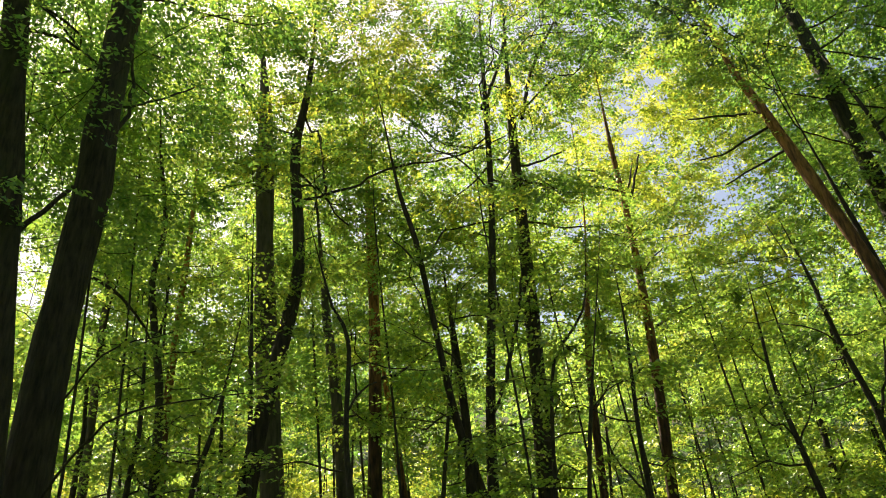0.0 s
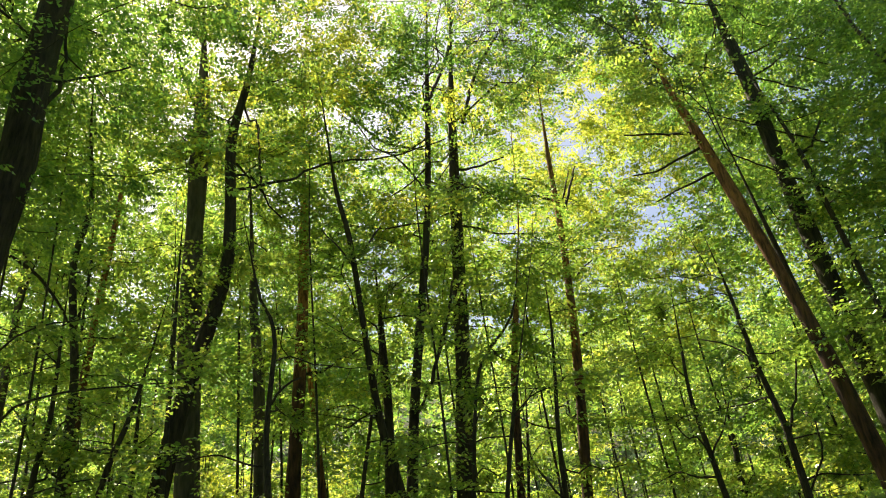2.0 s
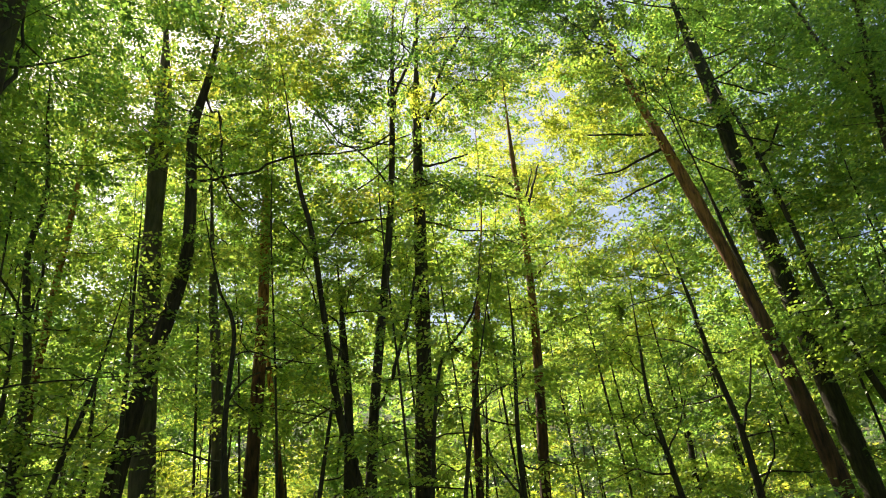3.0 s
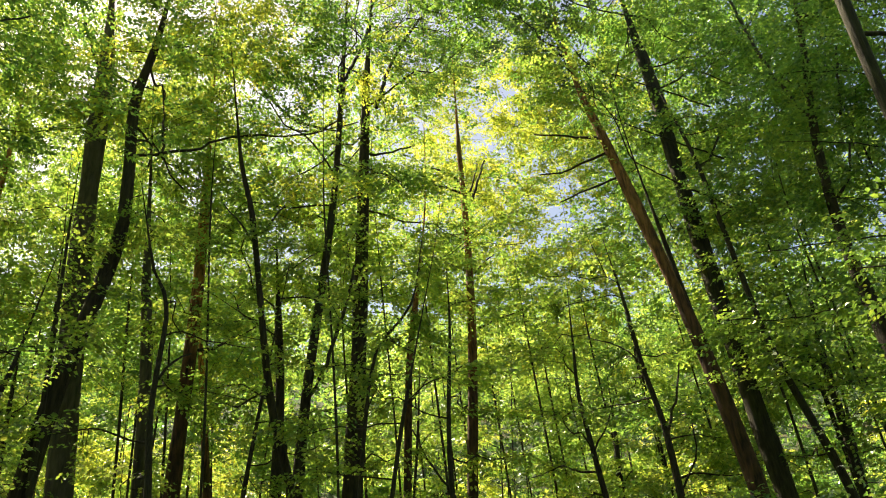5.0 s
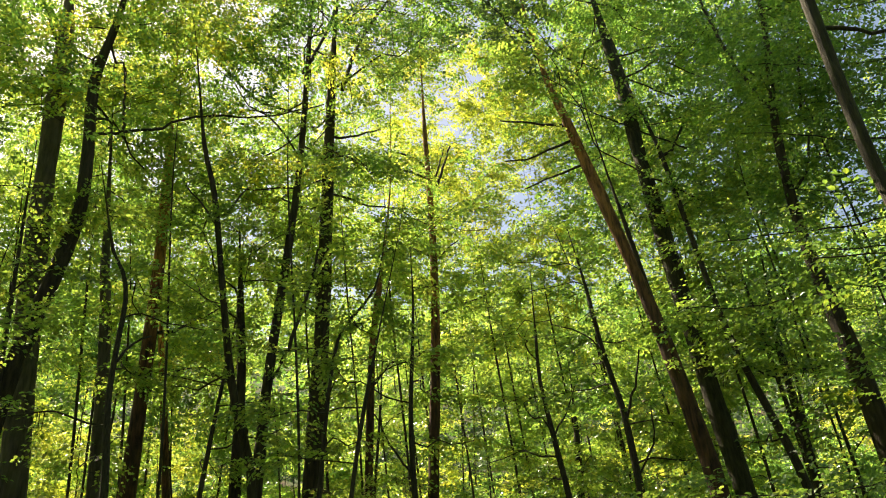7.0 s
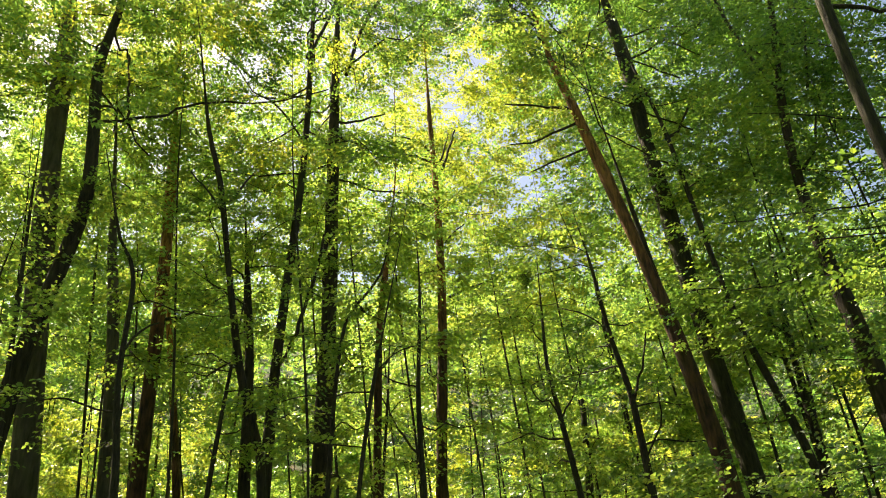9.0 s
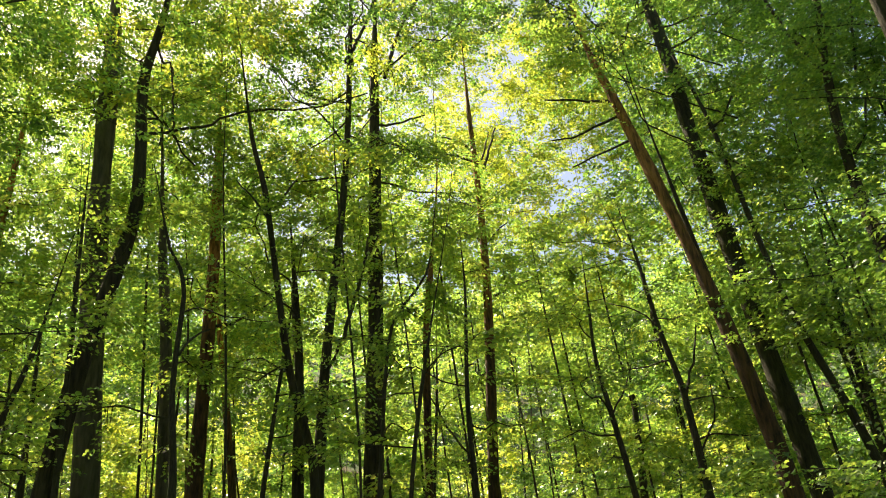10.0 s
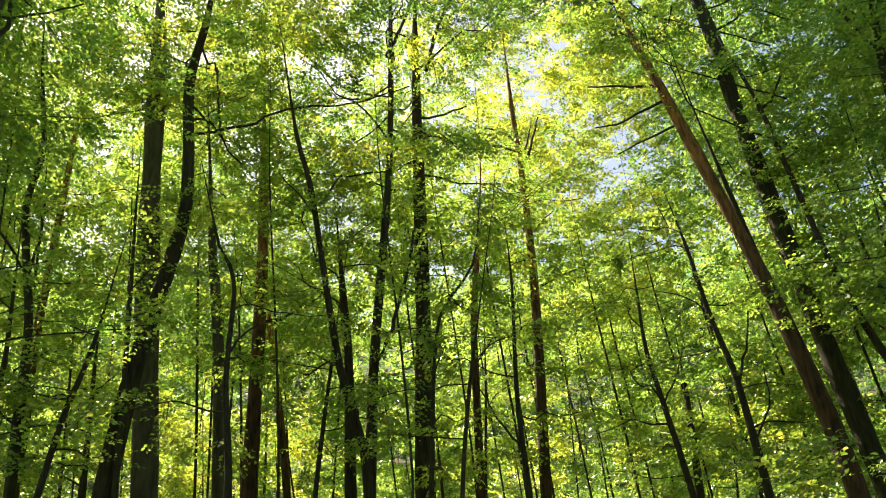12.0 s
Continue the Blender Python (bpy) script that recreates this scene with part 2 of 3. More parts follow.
def crown(key, z0, z1, boughs, reach, per, leaves=16, size=0.075, mat=None, toward_sun=0.45, rise=0.35, spray=0.6, twigs=True, lay=0.3, small=False, heading=None, airy=0.62):
    """Boughs up the trunk from z0 to z1, each with flat plates of leaf sprays, that get sparser (airy) towards the top of the canopy."""
    t = TREES[key]
    rng, foot, line = t["rng"], t["foot"], t["line"]
    out = unit(np.array([foot[0] * 0.6 - 1.5, foot[1], 0]))
    base = math.atan2(out[1], out[0]) if heading is None else heading
    ats, ways, ups, lens = [], [], [], []
    tv, tf, n = [], [], 0
    for b in range(boughs):
        f = (b + rng.random()) / boughs
        z = z0 + (z1 - z0) * f
        i = int(np.clip(np.searchsorted(line[:, 2], z), 1, len(line) - 1))
        p0, rt = line[i], t["r"][i]
        az = rng.normal(base, 0.75) if rng.random() < toward_sun else rng.uniform(-math.pi, math.pi)
        ln = reach * rng.uniform(0.6, 1.15) * (1.0 - 0.35 * f)
        d = np.array([math.cos(az), math.sin(az), 0])
        s = np.linspace(0, 1, 6)[:, None]
        up_ = rise * rng.uniform(0.4, 1.6)
        bow = np.array([-d[1], d[0], 0]) * rng.normal() * 0.18
        ax = p0 + d * ln * s + np.array([0, 0, 1]) * ln * (up_ * s - 0.45 * up_ * s**2) + bow * ln * s**2
        ax[1:] += rng.normal(size=(5, 3)) * 0.035 * ln
        rb = min(rt * 0.4, 0.008 + 0.006 * ln)
        bl = spline(ax - foot, 0.8 if small else 0.35)
        part("bough", tube_mesh("bough", bl, np.linspace(rb, 0.006, len(bl)), 3 if small else 5, rng), TWIG, t["root"])
        clump = rng.integers(0, max(5, per // 3), per)
        u = np.clip((rng.uniform(0.12, 1.0, per) ** 0.8)[clump] + rng.normal(size=per) * 0.055, 0.08, 1)
        c = np.stack([np.interp(u, s[:, 0], ax[:, q]) for q in range(3)], 1)
        side = np.array([-d[1], d[0], 0])
        off = (rng.normal(size=per)[clump] + rng.normal(size=per) * 0.35) * 0.30 * ln * (1.05 - 0.55 * u)
        o = c + side * off[:, None] + d * (np.abs(off) * 0.5)[:, None]
        o[:, 2] += (rng.normal(size=per)[clump] * 1.6 + rng.normal(size=per) * 0.5) * 0.10 * ln * lay + np.abs(off) * 0.08
        w = d * rng.uniform(0.5, 1.1, (per, 1)) + side * (np.sign(off) * rng.uniform(0.1, 1.1, per))[:, None] + rng.normal(size=(per, 3)) * 0.25
        w[:, 2] -= 0.05
        long = spray * rng.uniform(0.6, 1.25, per)
        keep = rng.random(per) < np.interp(o[:, 2], (11.0, 15.0), (1.0, airy))
        ats.append(o[keep]), ways.append(w[keep]), ups.append((np.array([0, 0, 1]) + rng.normal(size=(per, 3)) * lay)[keep]), lens.append(long[keep])
        if twigs:
            e = (o + unit(w) * (long * 0.8)[:, None] - np.array([0, 0, 0.05]))[::3]
            wob = rng.normal(size=(len(e), 3)) * 0.01
            for a0, rad in ((c[::3], 0.006), (o[::3], 0.0045), (e, 0.002)):
                for q in range(3):
                    g = np.array([math.cos(q * 2.094), math.sin(q * 2.094) * 0.7, math.sin(q * 2.094) * 0.7]) * rad
                    tv.append(a0 + g + wob * (rad < 0.006))
    at, way, up = np.vstack(ats), np.vstack(ways), np.vstack(ups)
    p, d, nr, sz = sprays(at, way, up, leaves, np.concatenate(lens), size, rng)
    me = leaf_mesh("crown", p - foot, d, nr, sz, small=small)
    ob = part("crown", me, mat or GREEN, t["root"])
    ob["kind"] = "stuff"
    if twigs:
        some = len(range(0, per, 3))
        v = np.stack(tv, 0).reshape(boughs, 9, some, 3).transpose(0, 2, 1, 3).reshape(-1, 3)
        b = np.arange(boughs * some)[:, None] * 9
        fs = [b + [r * 3 + q, r * 3 + (q + 1) % 3, r * 3 + 3 + (q + 1) % 3, r * 3 + 3 + q] for r in (0, 1) for q in range(3)]
        tw = part("twigwork", raw_mesh("twigwork", v - foot, np.stack(fs, 1).reshape(-1, 4)), TWIG, t["root"])
        tw["kind"] = "stuff"


def rise(x, y):
    """The slope behind the clearing: level up to 24 m out, then climbing to a wooded ridge."""
    d = np.hypot(x, y)
    hill = 17 * (1 - np.exp(-np.clip(d - 24, 0, None) / 45)) + 0.50 * np.clip(d - 52, 0, 85)
    return np.where(y > 0, hill * np.clip(y / 20, 0, 1), 0.0)


# ---- ground: one sheet of leaf litter out to the horizon ----
def forest_floor():
    m, n, k, p = material("leaf_litter")
    co = n.new("ShaderNodeTexCoord")
    a, b = n.new("ShaderNodeTexVoronoi"), n.new("ShaderNodeTexNoise")
    a.inputs["Scale"].default_value, b.inputs["Scale"].default_value, b.inputs["Detail"].default_value = 14.0, 0.6, 8
    k.new(co.outputs["Object"], a.inputs[0])
    k.new(co.outputs["Object"], b.inputs[0])
    litter = ramp(n, (0.0, (0.035, 0.022, 0.012)), (0.5, (0.10, 0.062, 0.03)), (1.0, (0.17, 0.115, 0.055)))
    k.new(a.outputs["Color"], litter.inputs[0])
    green = n.new("ShaderNodeMix")
    green.data_type = "RGBA"
    cover = ramp(n, (0.34, (0, 0, 0)), (0.5, (1, 1, 1)))
    k.new(b.outputs[0], cover.inputs[0])
    k.new(cover.outputs[0], green.inputs[0])
    k.new(litter.outputs[0], green.inputs[6])
    green.inputs[7].default_value = (0.04, 0.075, 0.018, 1)
    k.new(green.outputs[2], p.inputs["Base Color"])
    p.inputs["Roughness"].default_value = 0.95
    bump = n.new("ShaderNodeBump")
    bump.inputs["Distance"].default_value = 0.04
    k.new(a.outputs["Distance"], bump.inputs["Height"])
    k.new(bump.outputs[0], p.inputs["Normal"])
    c = np.concatenate([-np.geomspace(2000, 3, 70), np.linspace(-2.5, 2.5, 9), np.geomspace(3, 2000, 70)])
    x, y = np.meshgrid(c, c)
    far = np.clip(np.hypot(x, y) / 40, 0, 1)
    z = 0.10 * np.sin(x * 0.31 + 1) * np.cos(y * 0.27) * np.clip(np.hypot(x, y) / 20, 0, 1) - 0.02 + 0.3 * far * np.sin(x * 0.05) * np.cos(y * 0.04)
    z = np.where(np.hypot(x, y) < 24, np.minimum(z, 0.05), z) + rise(x, y)
    g = len(c)
    i, j = np.meshgrid(np.arange(g - 1), np.arange(g - 1), indexing="ij")
    f = np.stack([i * g + j, i * g + j + 1, (i + 1) * g + j + 1, (i + 1) * g + j], -1).reshape(-1, 4)
    ob = new("ground", raw_mesh("ground", np.stack([x, y, z], -1).reshape(-1, 3), f))
    ob.data.materials.append(m)
    tagged(ob, "brown leaf litter and low green growth on the forest floor", "ground", kind="structure")


forest_floor()

# ---- the stems that stand round the clearing ----
start_tree("bent", "beech_tree", [(-3.24, 11.01, -0.10), (-2.93, 11.08, 3.89), (-2.76, 11.13, 5.47), (-2.31, 11.23, 7.91), (-2.32, 11.22, 9.03), (-2.41, 11.20, 10.46), (-2.23, 11.25, 11.97)], 0.2, 16.0, BARK, 12, "dark crooked beech trunk bending sideways above its foot", "tree", girth=((0, 0.30), (4, 0.28), (6, 0.24), (8, 0.20), (10.5, 0.165), (12, 0.12), (16, 0.04)))
start_tree("pale", "oak_tree", [(-2.59, 12.83, -0.10), (-2.81, 12.77, 4.13), (-3.15, 12.69, 8.38), (-3.36, 12.63, 12.76)], 0.33, 17.0, PALE, 16, "stout tree with a pale upper trunk and a short side fork", "tree", girth=((0, 0.40), (4, 0.37), (8.5, 0.34), (12, 0.31), (17, 0.06)))
start_tree("thinb", "hornbeam_sapling", [(-2.66, 10.99, -0.10), (-2.82, 10.95, 5.25), (-2.93, 10.92, 7.82)], 0.09, 9.0, TWIG, 8, "thin dark crooked hornbeam sapling", "sapling", group="thin saplings of the thicket")
start_tree("pineL", "pine_tree", [(-1.49, 14.14, -0.10), (-1.46, 14.15, 4.34), (-1.40, 14.15, 8.22), (-1.45, 14.15, 10.83)], 0.25, 18.5, PINE, 12, "straight pine with reddish brown bark", "tree", girth=((0, 0.32), (4, 0.29), (7.4, 0.24), (10.8, 0.19), (18.5, 0.04)))
start_tree("farE", "pine_tree", [(-0.77, 19.03, -0.10), (-1.13, 19.00, 5.25), (-1.63, 18.97, 9.26)], 0.2, 18.0, PINE, 12, "slender pine in a sunlit gap behind the thicket", "tree")
start_tree("twinS", "beech_tree", [(-1.65, 13.36, -0.10), (-1.82, 13.34, 4.20), (-1.99, 13.31, 6.79), (-2.19, 13.28, 8.48)], 0.24, 13.0, PALE, 12, "straight trunk with a sunlit edge beside a crooked stem", "tree")
start_tree("twinF", "hornbeam_sapling", [(-1.30, 10.68, -0.10), (-1.36, 10.67, 3.95), (-1.46, 10.66, 5.13), (-1.42, 10.67, 6.46), (-1.50, 10.65, 6.85), (-1.66, 10.63, 7.15)], 0.1, 8.4, TWIG, 8, "thin dark crooked hornbeam sapling", "sapling", group="thin saplings of the thicket")
start_tree("lean", "hornbeam_tree", [(0.74, 11.50, -0.10), (0.40, 11.50, 3.76), (0.36, 11.50, 4.38), (0.01, 11.50, 5.70), (-0.43, 11.50, 8.68), (-0.67, 11.50, 9.67)], 0.13, 13.0, BARK, 8, "slim leaning hornbeam stem", "tree")
start_tree("strH", "beech_tree", [(0.20, 13.71, -0.10), (0.19, 13.71, 4.19), (0.18, 13.71, 6.48), (0.08, 13.71, 8.00)], 0.2, 10.0, BARK, 12, "straight mid-size trunk in the thicket", "tree")
start_tree("thinI", "hornbeam_sapling", [(-0.62, 11.78, -0.10), (-0.32, 11.78, 3.84), (-0.07, 11.78, 5.98)], 0.07, 8.0, TWIG, 8, "thin dark crooked hornbeam sapling", "sapling", group="thin saplings of the thicket")
start_tree("black", "hornbeam_tree", [(0.29, 12.80, -0.10), (0.47, 12.78, 4.00), (0.58, 12.77, 6.14), (0.95, 12.75, 10.07), (1.09, 12.74, 13.95)], 0.17, 17.0, BARK, 12, "slim blackish hornbeam stem with steep upper branches", "tree")
start_tree("main", "hornbeam_tree", [(1.33, 14.01, -0.10), (1.43, 14.00, 4.19), (1.55, 13.98, 7.43), (1.69, 13.97, 13.84)], 0.33, 18.0, BARK, 16, "tall straight grey-brown trunk forking high in the crown", "tree")
start_tree("thinL", "hornbeam_sapling", [(1.00, 11.36, -0.10), (1.28, 11.32, 4.30), (1.50, 11.29, 6.30), (2.04, 11.21, 7.10)], 0.07, 8.3, TWIG, 8, "thin dark crooked hornbeam sapling", "sapling", group="thin saplings of the thicket")
start_tree("pine2", "pine_tree", [(2.41, 14.84, -0.10), (2.51, 14.82, 4.31), (2.62, 14.80, 7.52), (2.76, 14.78, 8.72)], 0.17, 17.5, PINE, 12, "young pine with a reddish brown stem", "tree")
start_tree("thin3", "hornbeam_sapling", [(1.15, 9.95, -0.10), (1.45, 9.91, 3.42), (1.64, 9.88, 4.79)], 0.06, 8.0, TWIG, 8, "thin dark crooked hornbeam sapling", "sapling", group="thin saplings of the thicket")
start_tree("thinN", "hornbeam_sapling", [(2.80, 12.04, -0.10), (2.75, 12.05, 3.77), (2.72, 12.06, 5.29), (2.82, 12.03, 7.19)], 0.09, 8.4, TWIG, 8, "thin dark crooked hornbeam sapling", "sapling", group="thin saplings of the thicket")
start_tree("pineC", "pine_tree", [(3.65, 15.37, -0.10), (3.81, 15.33, 4.35), (4.03, 15.27, 8.18), (4.08, 15.26, 10.60), (4.03, 15.28, 13.20)], 0.24, 20.0, PINE, 12, "pine with orange upper bark and dead side branches", "tree")
start_tree("treeP", "hornbeam_sapling", [(5.45, 11.85, -0.10), (5.17, 11.97, 3.74), (4.91, 12.08, 5.99), (4.92, 12.07, 6.78)], 0.1, 8.0, TWIG, 8, "thin dark crooked hornbeam sapling", "sapling", group="thin saplings of the thicket")
start_tree("treeQ", "hornbeam_sapling", [(6.23, 11.54, -0.10), (6.15, 11.58, 3.55), (6.07, 11.62, 5.43), (5.93, 11.69, 6.31), (5.81, 11.76, 7.66)], 0.13, 8.9, TWIG, 8, "thin dark crooked hornbeam sapling", "sapling", group="thin saplings of the thicket")
start_tree("farR", "hornbeam_sapling", [(7.01, 16.25, -0.10), (7.15, 16.19, 4.38), (7.26, 16.14, 6.45)], 0.18, 8.0, TWIG, 12, "thin dark crooked hornbeam sapling", "sapling", group="thin saplings of the thicket")
start_tree("pineR", "pine_tree", [(6.70, 9.89, -0.10), (6.50, 10.01, 3.24), (6.45, 10.04, 4.03), (6.10, 10.24, 6.51), (5.38, 10.67, 10.35), (5.20, 10.78, 11.2), (5.05, 10.85, 12.4)], 0.32, 14.0, PINE, 16, "leaning pine with orange upper bark and long dead boughs", "tree", girth=((0, 0.30), (3.3, 0.26), (6.2, 0.225), (7.4, 0.21), (10.2, 0.165), (11.5, 0.11), (14.0, 0.03)))
start_tree("dark", "beech_tree", [(7.85, 10.93, -0.10), (7.64, 11.07, 3.39), (7.44, 11.20, 5.62), (7.13, 11.40, 10.35), (7.09, 11.43, 11.82), (6.99, 11.49, 13.02)], 0.3, 18.0, MOSSY, 16, "dark leaning beech trunk beside the leaning pine", "tree", girth=((0, 0.34), (4, 0.30), (8, 0.285), (13, 0.25), (18, 0.05)))
start_tree("treeV", "hornbeam_sapling", [(8.50, 9.99, -0.10), (8.04, 10.31, 4.07), (7.59, 10.63, 6.43), (7.24, 10.88, 10.05), (6.95, 11.09, 11.88)], 0.12, 13.1, TWIG, 12, "thin dark crooked hornbeam sapling", "sapling", group="thin saplings of the thicket")
start_tree("treeW", "hornbeam_sapling", [(8.78, 10.93, -0.10), (8.76, 10.95, 4.14), (8.74, 10.97, 6.32), (8.77, 10.94, 7.02)], 0.17, 8.2, TWIG, 12, "thin dark crooked hornbeam sapling", "sapling", group="thin saplings of the thicket")
start_tree("topX", "beech_tree", [(4.75, 3.75, -0.10), (4.50, 3.98, 3.90), (4.43, 4.04, 4.78), (4.41, 4.07, 5.69), (4.40, 4.08, 6.48), (4.36, 4.12, 8.20)], 0.2, 15.0, MOSSY, 12, "curved dark beech stem leaning inward", "tree", girth=((0, 0.14), (5, 0.105), (8, 0.09), (15, 0.03)))
start_tree("behindR", "beech_tree", [(6.98, 10.36, -0.10), (6.74, 10.51, 3.88), (6.64, 10.58, 4.87), (6.52, 10.64, 5.94), (6.26, 10.80, 8.2)], 0.12, 13.0, BARK, 12, "dark slender beech trunk close behind the leaning pine", "tree")
start_tree("treeY", "oak_tree", [(8.00, 8.32, -0.10), (7.85, 8.45, 4.82), (7.71, 8.58, 7.02), (7.75, 8.54, 8.77), (7.99, 8.33, 11.13)], 0.3, 16.0, BARK, 16, "thick dark oak stem with forked limbs behind the leaves", "tree", girth=((0, 0.34), (5, 0.27), (7, 0.17), (9, 0.125), (11.2, 0.09), (16, 0.03)))
start_tree("big", "beech_tree", [(-4.34, 8.17, -0.10), (-4.35, 8.16, 3.97), (-4.35, 8.16, 5.70), (-4.27, 8.21, 7.79), (-4.30, 8.19, 8.76), (-4.27, 8.20, 11.08)], 0.36, 16.0, BARK, 16, "thick dark beech trunk in deep shade", "tree", girth=((0, 0.52), (4, 0.47), (8, 0.43), (11, 0.40), (16, 0.06)))
start_tree("bigger", "beech_tree", [(-4.23, 7.77, -0.10), (-4.52, 7.58, 4.26), (-5.16, 7.16, 10.02)], 0.42, 17.0, BARK, 16, "massive dark beech trunk in deep shade", "tree")
start_tree("thinC", "hornbeam_sapling", [(-4.04, 11.75, -0.10), (-4.33, 11.64, 4.93), (-4.40, 11.61, 6.36), (-4.70, 11.49, 8.26), (-4.62, 11.52, 9.35), (-4.84, 11.43, 10.86)], 0.16, 12.1, TWIG, 12, "thin dark crooked hornbeam sapling", "sapling", group="thin saplings of the thicket")
start_tree("farD", "pine_tree", [(-5.02, 13.88, -0.10), (-5.05, 13.87, 5.47), (-5.10, 13.85, 6.85), (-5.04, 13.88, 11.03)], 0.19, 17.0, PINE, 12, "sunlit pine behind a thin crooked sapling", "tree")
start_tree("treeE", "hornbeam_sapling", [(-5.59, 12.13, -0.10), (-5.69, 12.08, 5.14), (-5.68, 12.08, 6.09), (-5.74, 12.05, 6.82), (-5.64, 12.10, 7.51), (-5.62, 12.11, 8.24)], 0.1, 9.4, TWIG, 8, "thin dark crooked hornbeam sapling", "sapling", group="thin saplings of the thicket")
start_tree("treeE2", "beech_tree", [(-6.56, 14.61, -0.10), (-6.68, 14.55, 5.75), (-6.80, 14.50, 9.30)], 0.2, 14.0, PALE, 12, "greyish trunk behind a crooked sapling", "tree")
start_tree("treeG", "hornbeam_sapling", [(-4.18, 10.68, -0.10), (-3.52, 10.89, 4.75), (-3.30, 10.96, 5.70)], 0.09, 8.0, TWIG, 8, "thin dark crooked hornbeam sapling", "sapling", group="thin saplings of the thicket")
start_tree("treeH", "hornbeam_sapling", [(-4.55, 11.07, -0.10), (-4.49, 11.10, 4.95), (-4.44, 11.12, 5.59), (-4.46, 11.11, 6.17)], 0.1, 8.0, TWIG, 8, "thin dark crooked hornbeam sapling", "sapling", group="thin saplings of the thicket")
start_tree("treeK", "hornbeam_sapling", [(-4.12, 14.68, -0.10), (-4.26, 14.64, 5.61), (-4.30, 14.63, 6.74)], 0.14, 8.0, TWIG, 8, "thin dark crooked hornbeam sapling", "sapling", group="thin saplings of the thicket")

# ---- their bare and crooked branches ----
limb("bent", 0.023, 0.010, [(-2.36, 11.21, 9.44), (-1.49, 11.47, 9.83), (-1.08, 11.59, 10.17), (-0.65, 11.72, 10.40), (-0.18, 11.86, 10.53), (0.55, 12.05, 10.86), (1.33, 12.24, 11.33)])
limb("bent", 0.023, 0.014, [(-1.90, 11.30, 9.62), (-2.09, 11.77, 11.27)])
limb("bent", 0.018, 0.014, [(-1.90, 11.30, 9.62), (-1.78, 11.58, 9.40), (-1.59, 11.87, 9.34)])
limb("main", 0.031, 0.025, [(-1.23, 14.30, 14.32), (0.11, 14.63, 13.20), (0.46, 14.75, 13.13), (1.11, 14.84, 13.09)])
limb("pale", 0.062, 0.031, [(-3.31, 12.65, 10.85), (-3.15, 12.69, 11.22), (-3.12, 12.70, 11.64)])
limb("pale", 0.021, 0.010, [(-3.34, 12.64, 11.06), (-3.49, 12.60, 11.47), (-3.68, 12.55, 11.64)])
limb("pale", 0.039, 0.022, [(-3.47, 12.61, 12.39), (-3.95, 12.49, 13.75)])
limb("pineL", 0.030, 0.015, [(-1.39, 14.15, 7.42), (-1.03, 14.39, 7.59), (-0.28, 14.87, 8.29)])
limb("pineL", 0.025, 0.015, [(-1.44, 14.15, 6.89), (-1.85, 14.41, 6.37)])
limb("twinF", 0.019, 0.011, [(-1.42, 10.66, 5.58), (-1.28, 10.88, 5.91), (-1.09, 11.11, 6.13)])
limb("lean", 0.022, 0.013, [(-0.28, 11.50, 8.32), (0.07, 11.90, 9.16)])
limb("lean", 0.022, 0.013, [(-0.35, 11.50, 8.16), (-0.91, 11.90, 9.10)])
limb("black", 0.035, 0.022, [(0.55, 12.78, 6.02), (0.80, 12.89, 6.49), (1.26, 13.10, 8.06), (1.38, 13.22, 8.81)])
limb("black", 0.038, 0.027, [(0.96, 12.75, 12.45), (1.32, 12.82, 13.38), (1.59, 12.90, 14.28), (1.68, 12.99, 15.30)])
limb("black", 0.028, 0.017, [(0.97, 12.75, 13.41), (0.13, 13.12, 15.06)])
limb("main", 0.047, 0.030, [(1.90, 13.95, 13.12), (2.21, 14.04, 14.37), (2.49, 14.15, 15.15), (3.03, 14.22, 16.25)])
limb("main", 0.028, 0.017, [(1.73, 13.96, 11.88), (2.27, 14.21, 12.18), (2.81, 14.45, 12.57)])
limb("pineC", 0.037, 0.018, [(4.24, 15.22, 11.76), (4.64, 15.32, 12.96)])
limb("pineC", 0.025, 0.012, [(4.21, 15.23, 11.99), (4.48, 15.36, 12.87)])
limb("pineC", 0.031, 0.018, [(4.12, 15.25, 12.08), (3.86, 15.47, 12.59), (3.43, 15.74, 12.93)])
limb("pineC", 0.031, 0.012, [(4.15, 15.24, 11.92), (3.29, 15.68, 12.44), (2.43, 16.12, 12.48)])
limb("pineC", 0.028, 0.011, [(4.19, 15.23, 8.59), (5.24, 15.36, 9.15)])
limb("pineC", 0.024, 0.012, [(4.16, 15.24, 10.58), (3.96, 15.50, 10.91), (3.64, 15.79, 11.20)])
limb("pineC", 0.023, 0.012, [(4.14, 15.25, 9.88), (3.68, 15.68, 10.36)])
limb("pineC", 0.023, 0.012, [(4.19, 15.23, 9.88), (4.52, 15.30, 10.29), (4.72, 15.40, 10.50)])
limb("pineC", 0.023, 0.011, [(4.13, 15.25, 9.34), (3.79, 15.55, 9.29), (3.48, 15.83, 9.52)])
limb("pineR", 0.029, 0.014, [(5.38, 10.67, 10.18), (5.15, 10.85, 10.34), (4.43, 11.36, 10.70)])
limb("pineR", 0.028, 0.014, [(5.41, 10.65, 9.88), (4.76, 11.12, 9.74), (4.44, 11.35, 9.81)])
limb("pineR", 0.023, 0.014, [(5.55, 10.57, 9.35), (4.73, 11.29, 9.23)])
limb("treeV", 0.030, 0.020, [(7.22, 10.89, 9.90), (7.43, 10.83, 10.03), (7.77, 10.76, 10.63)])
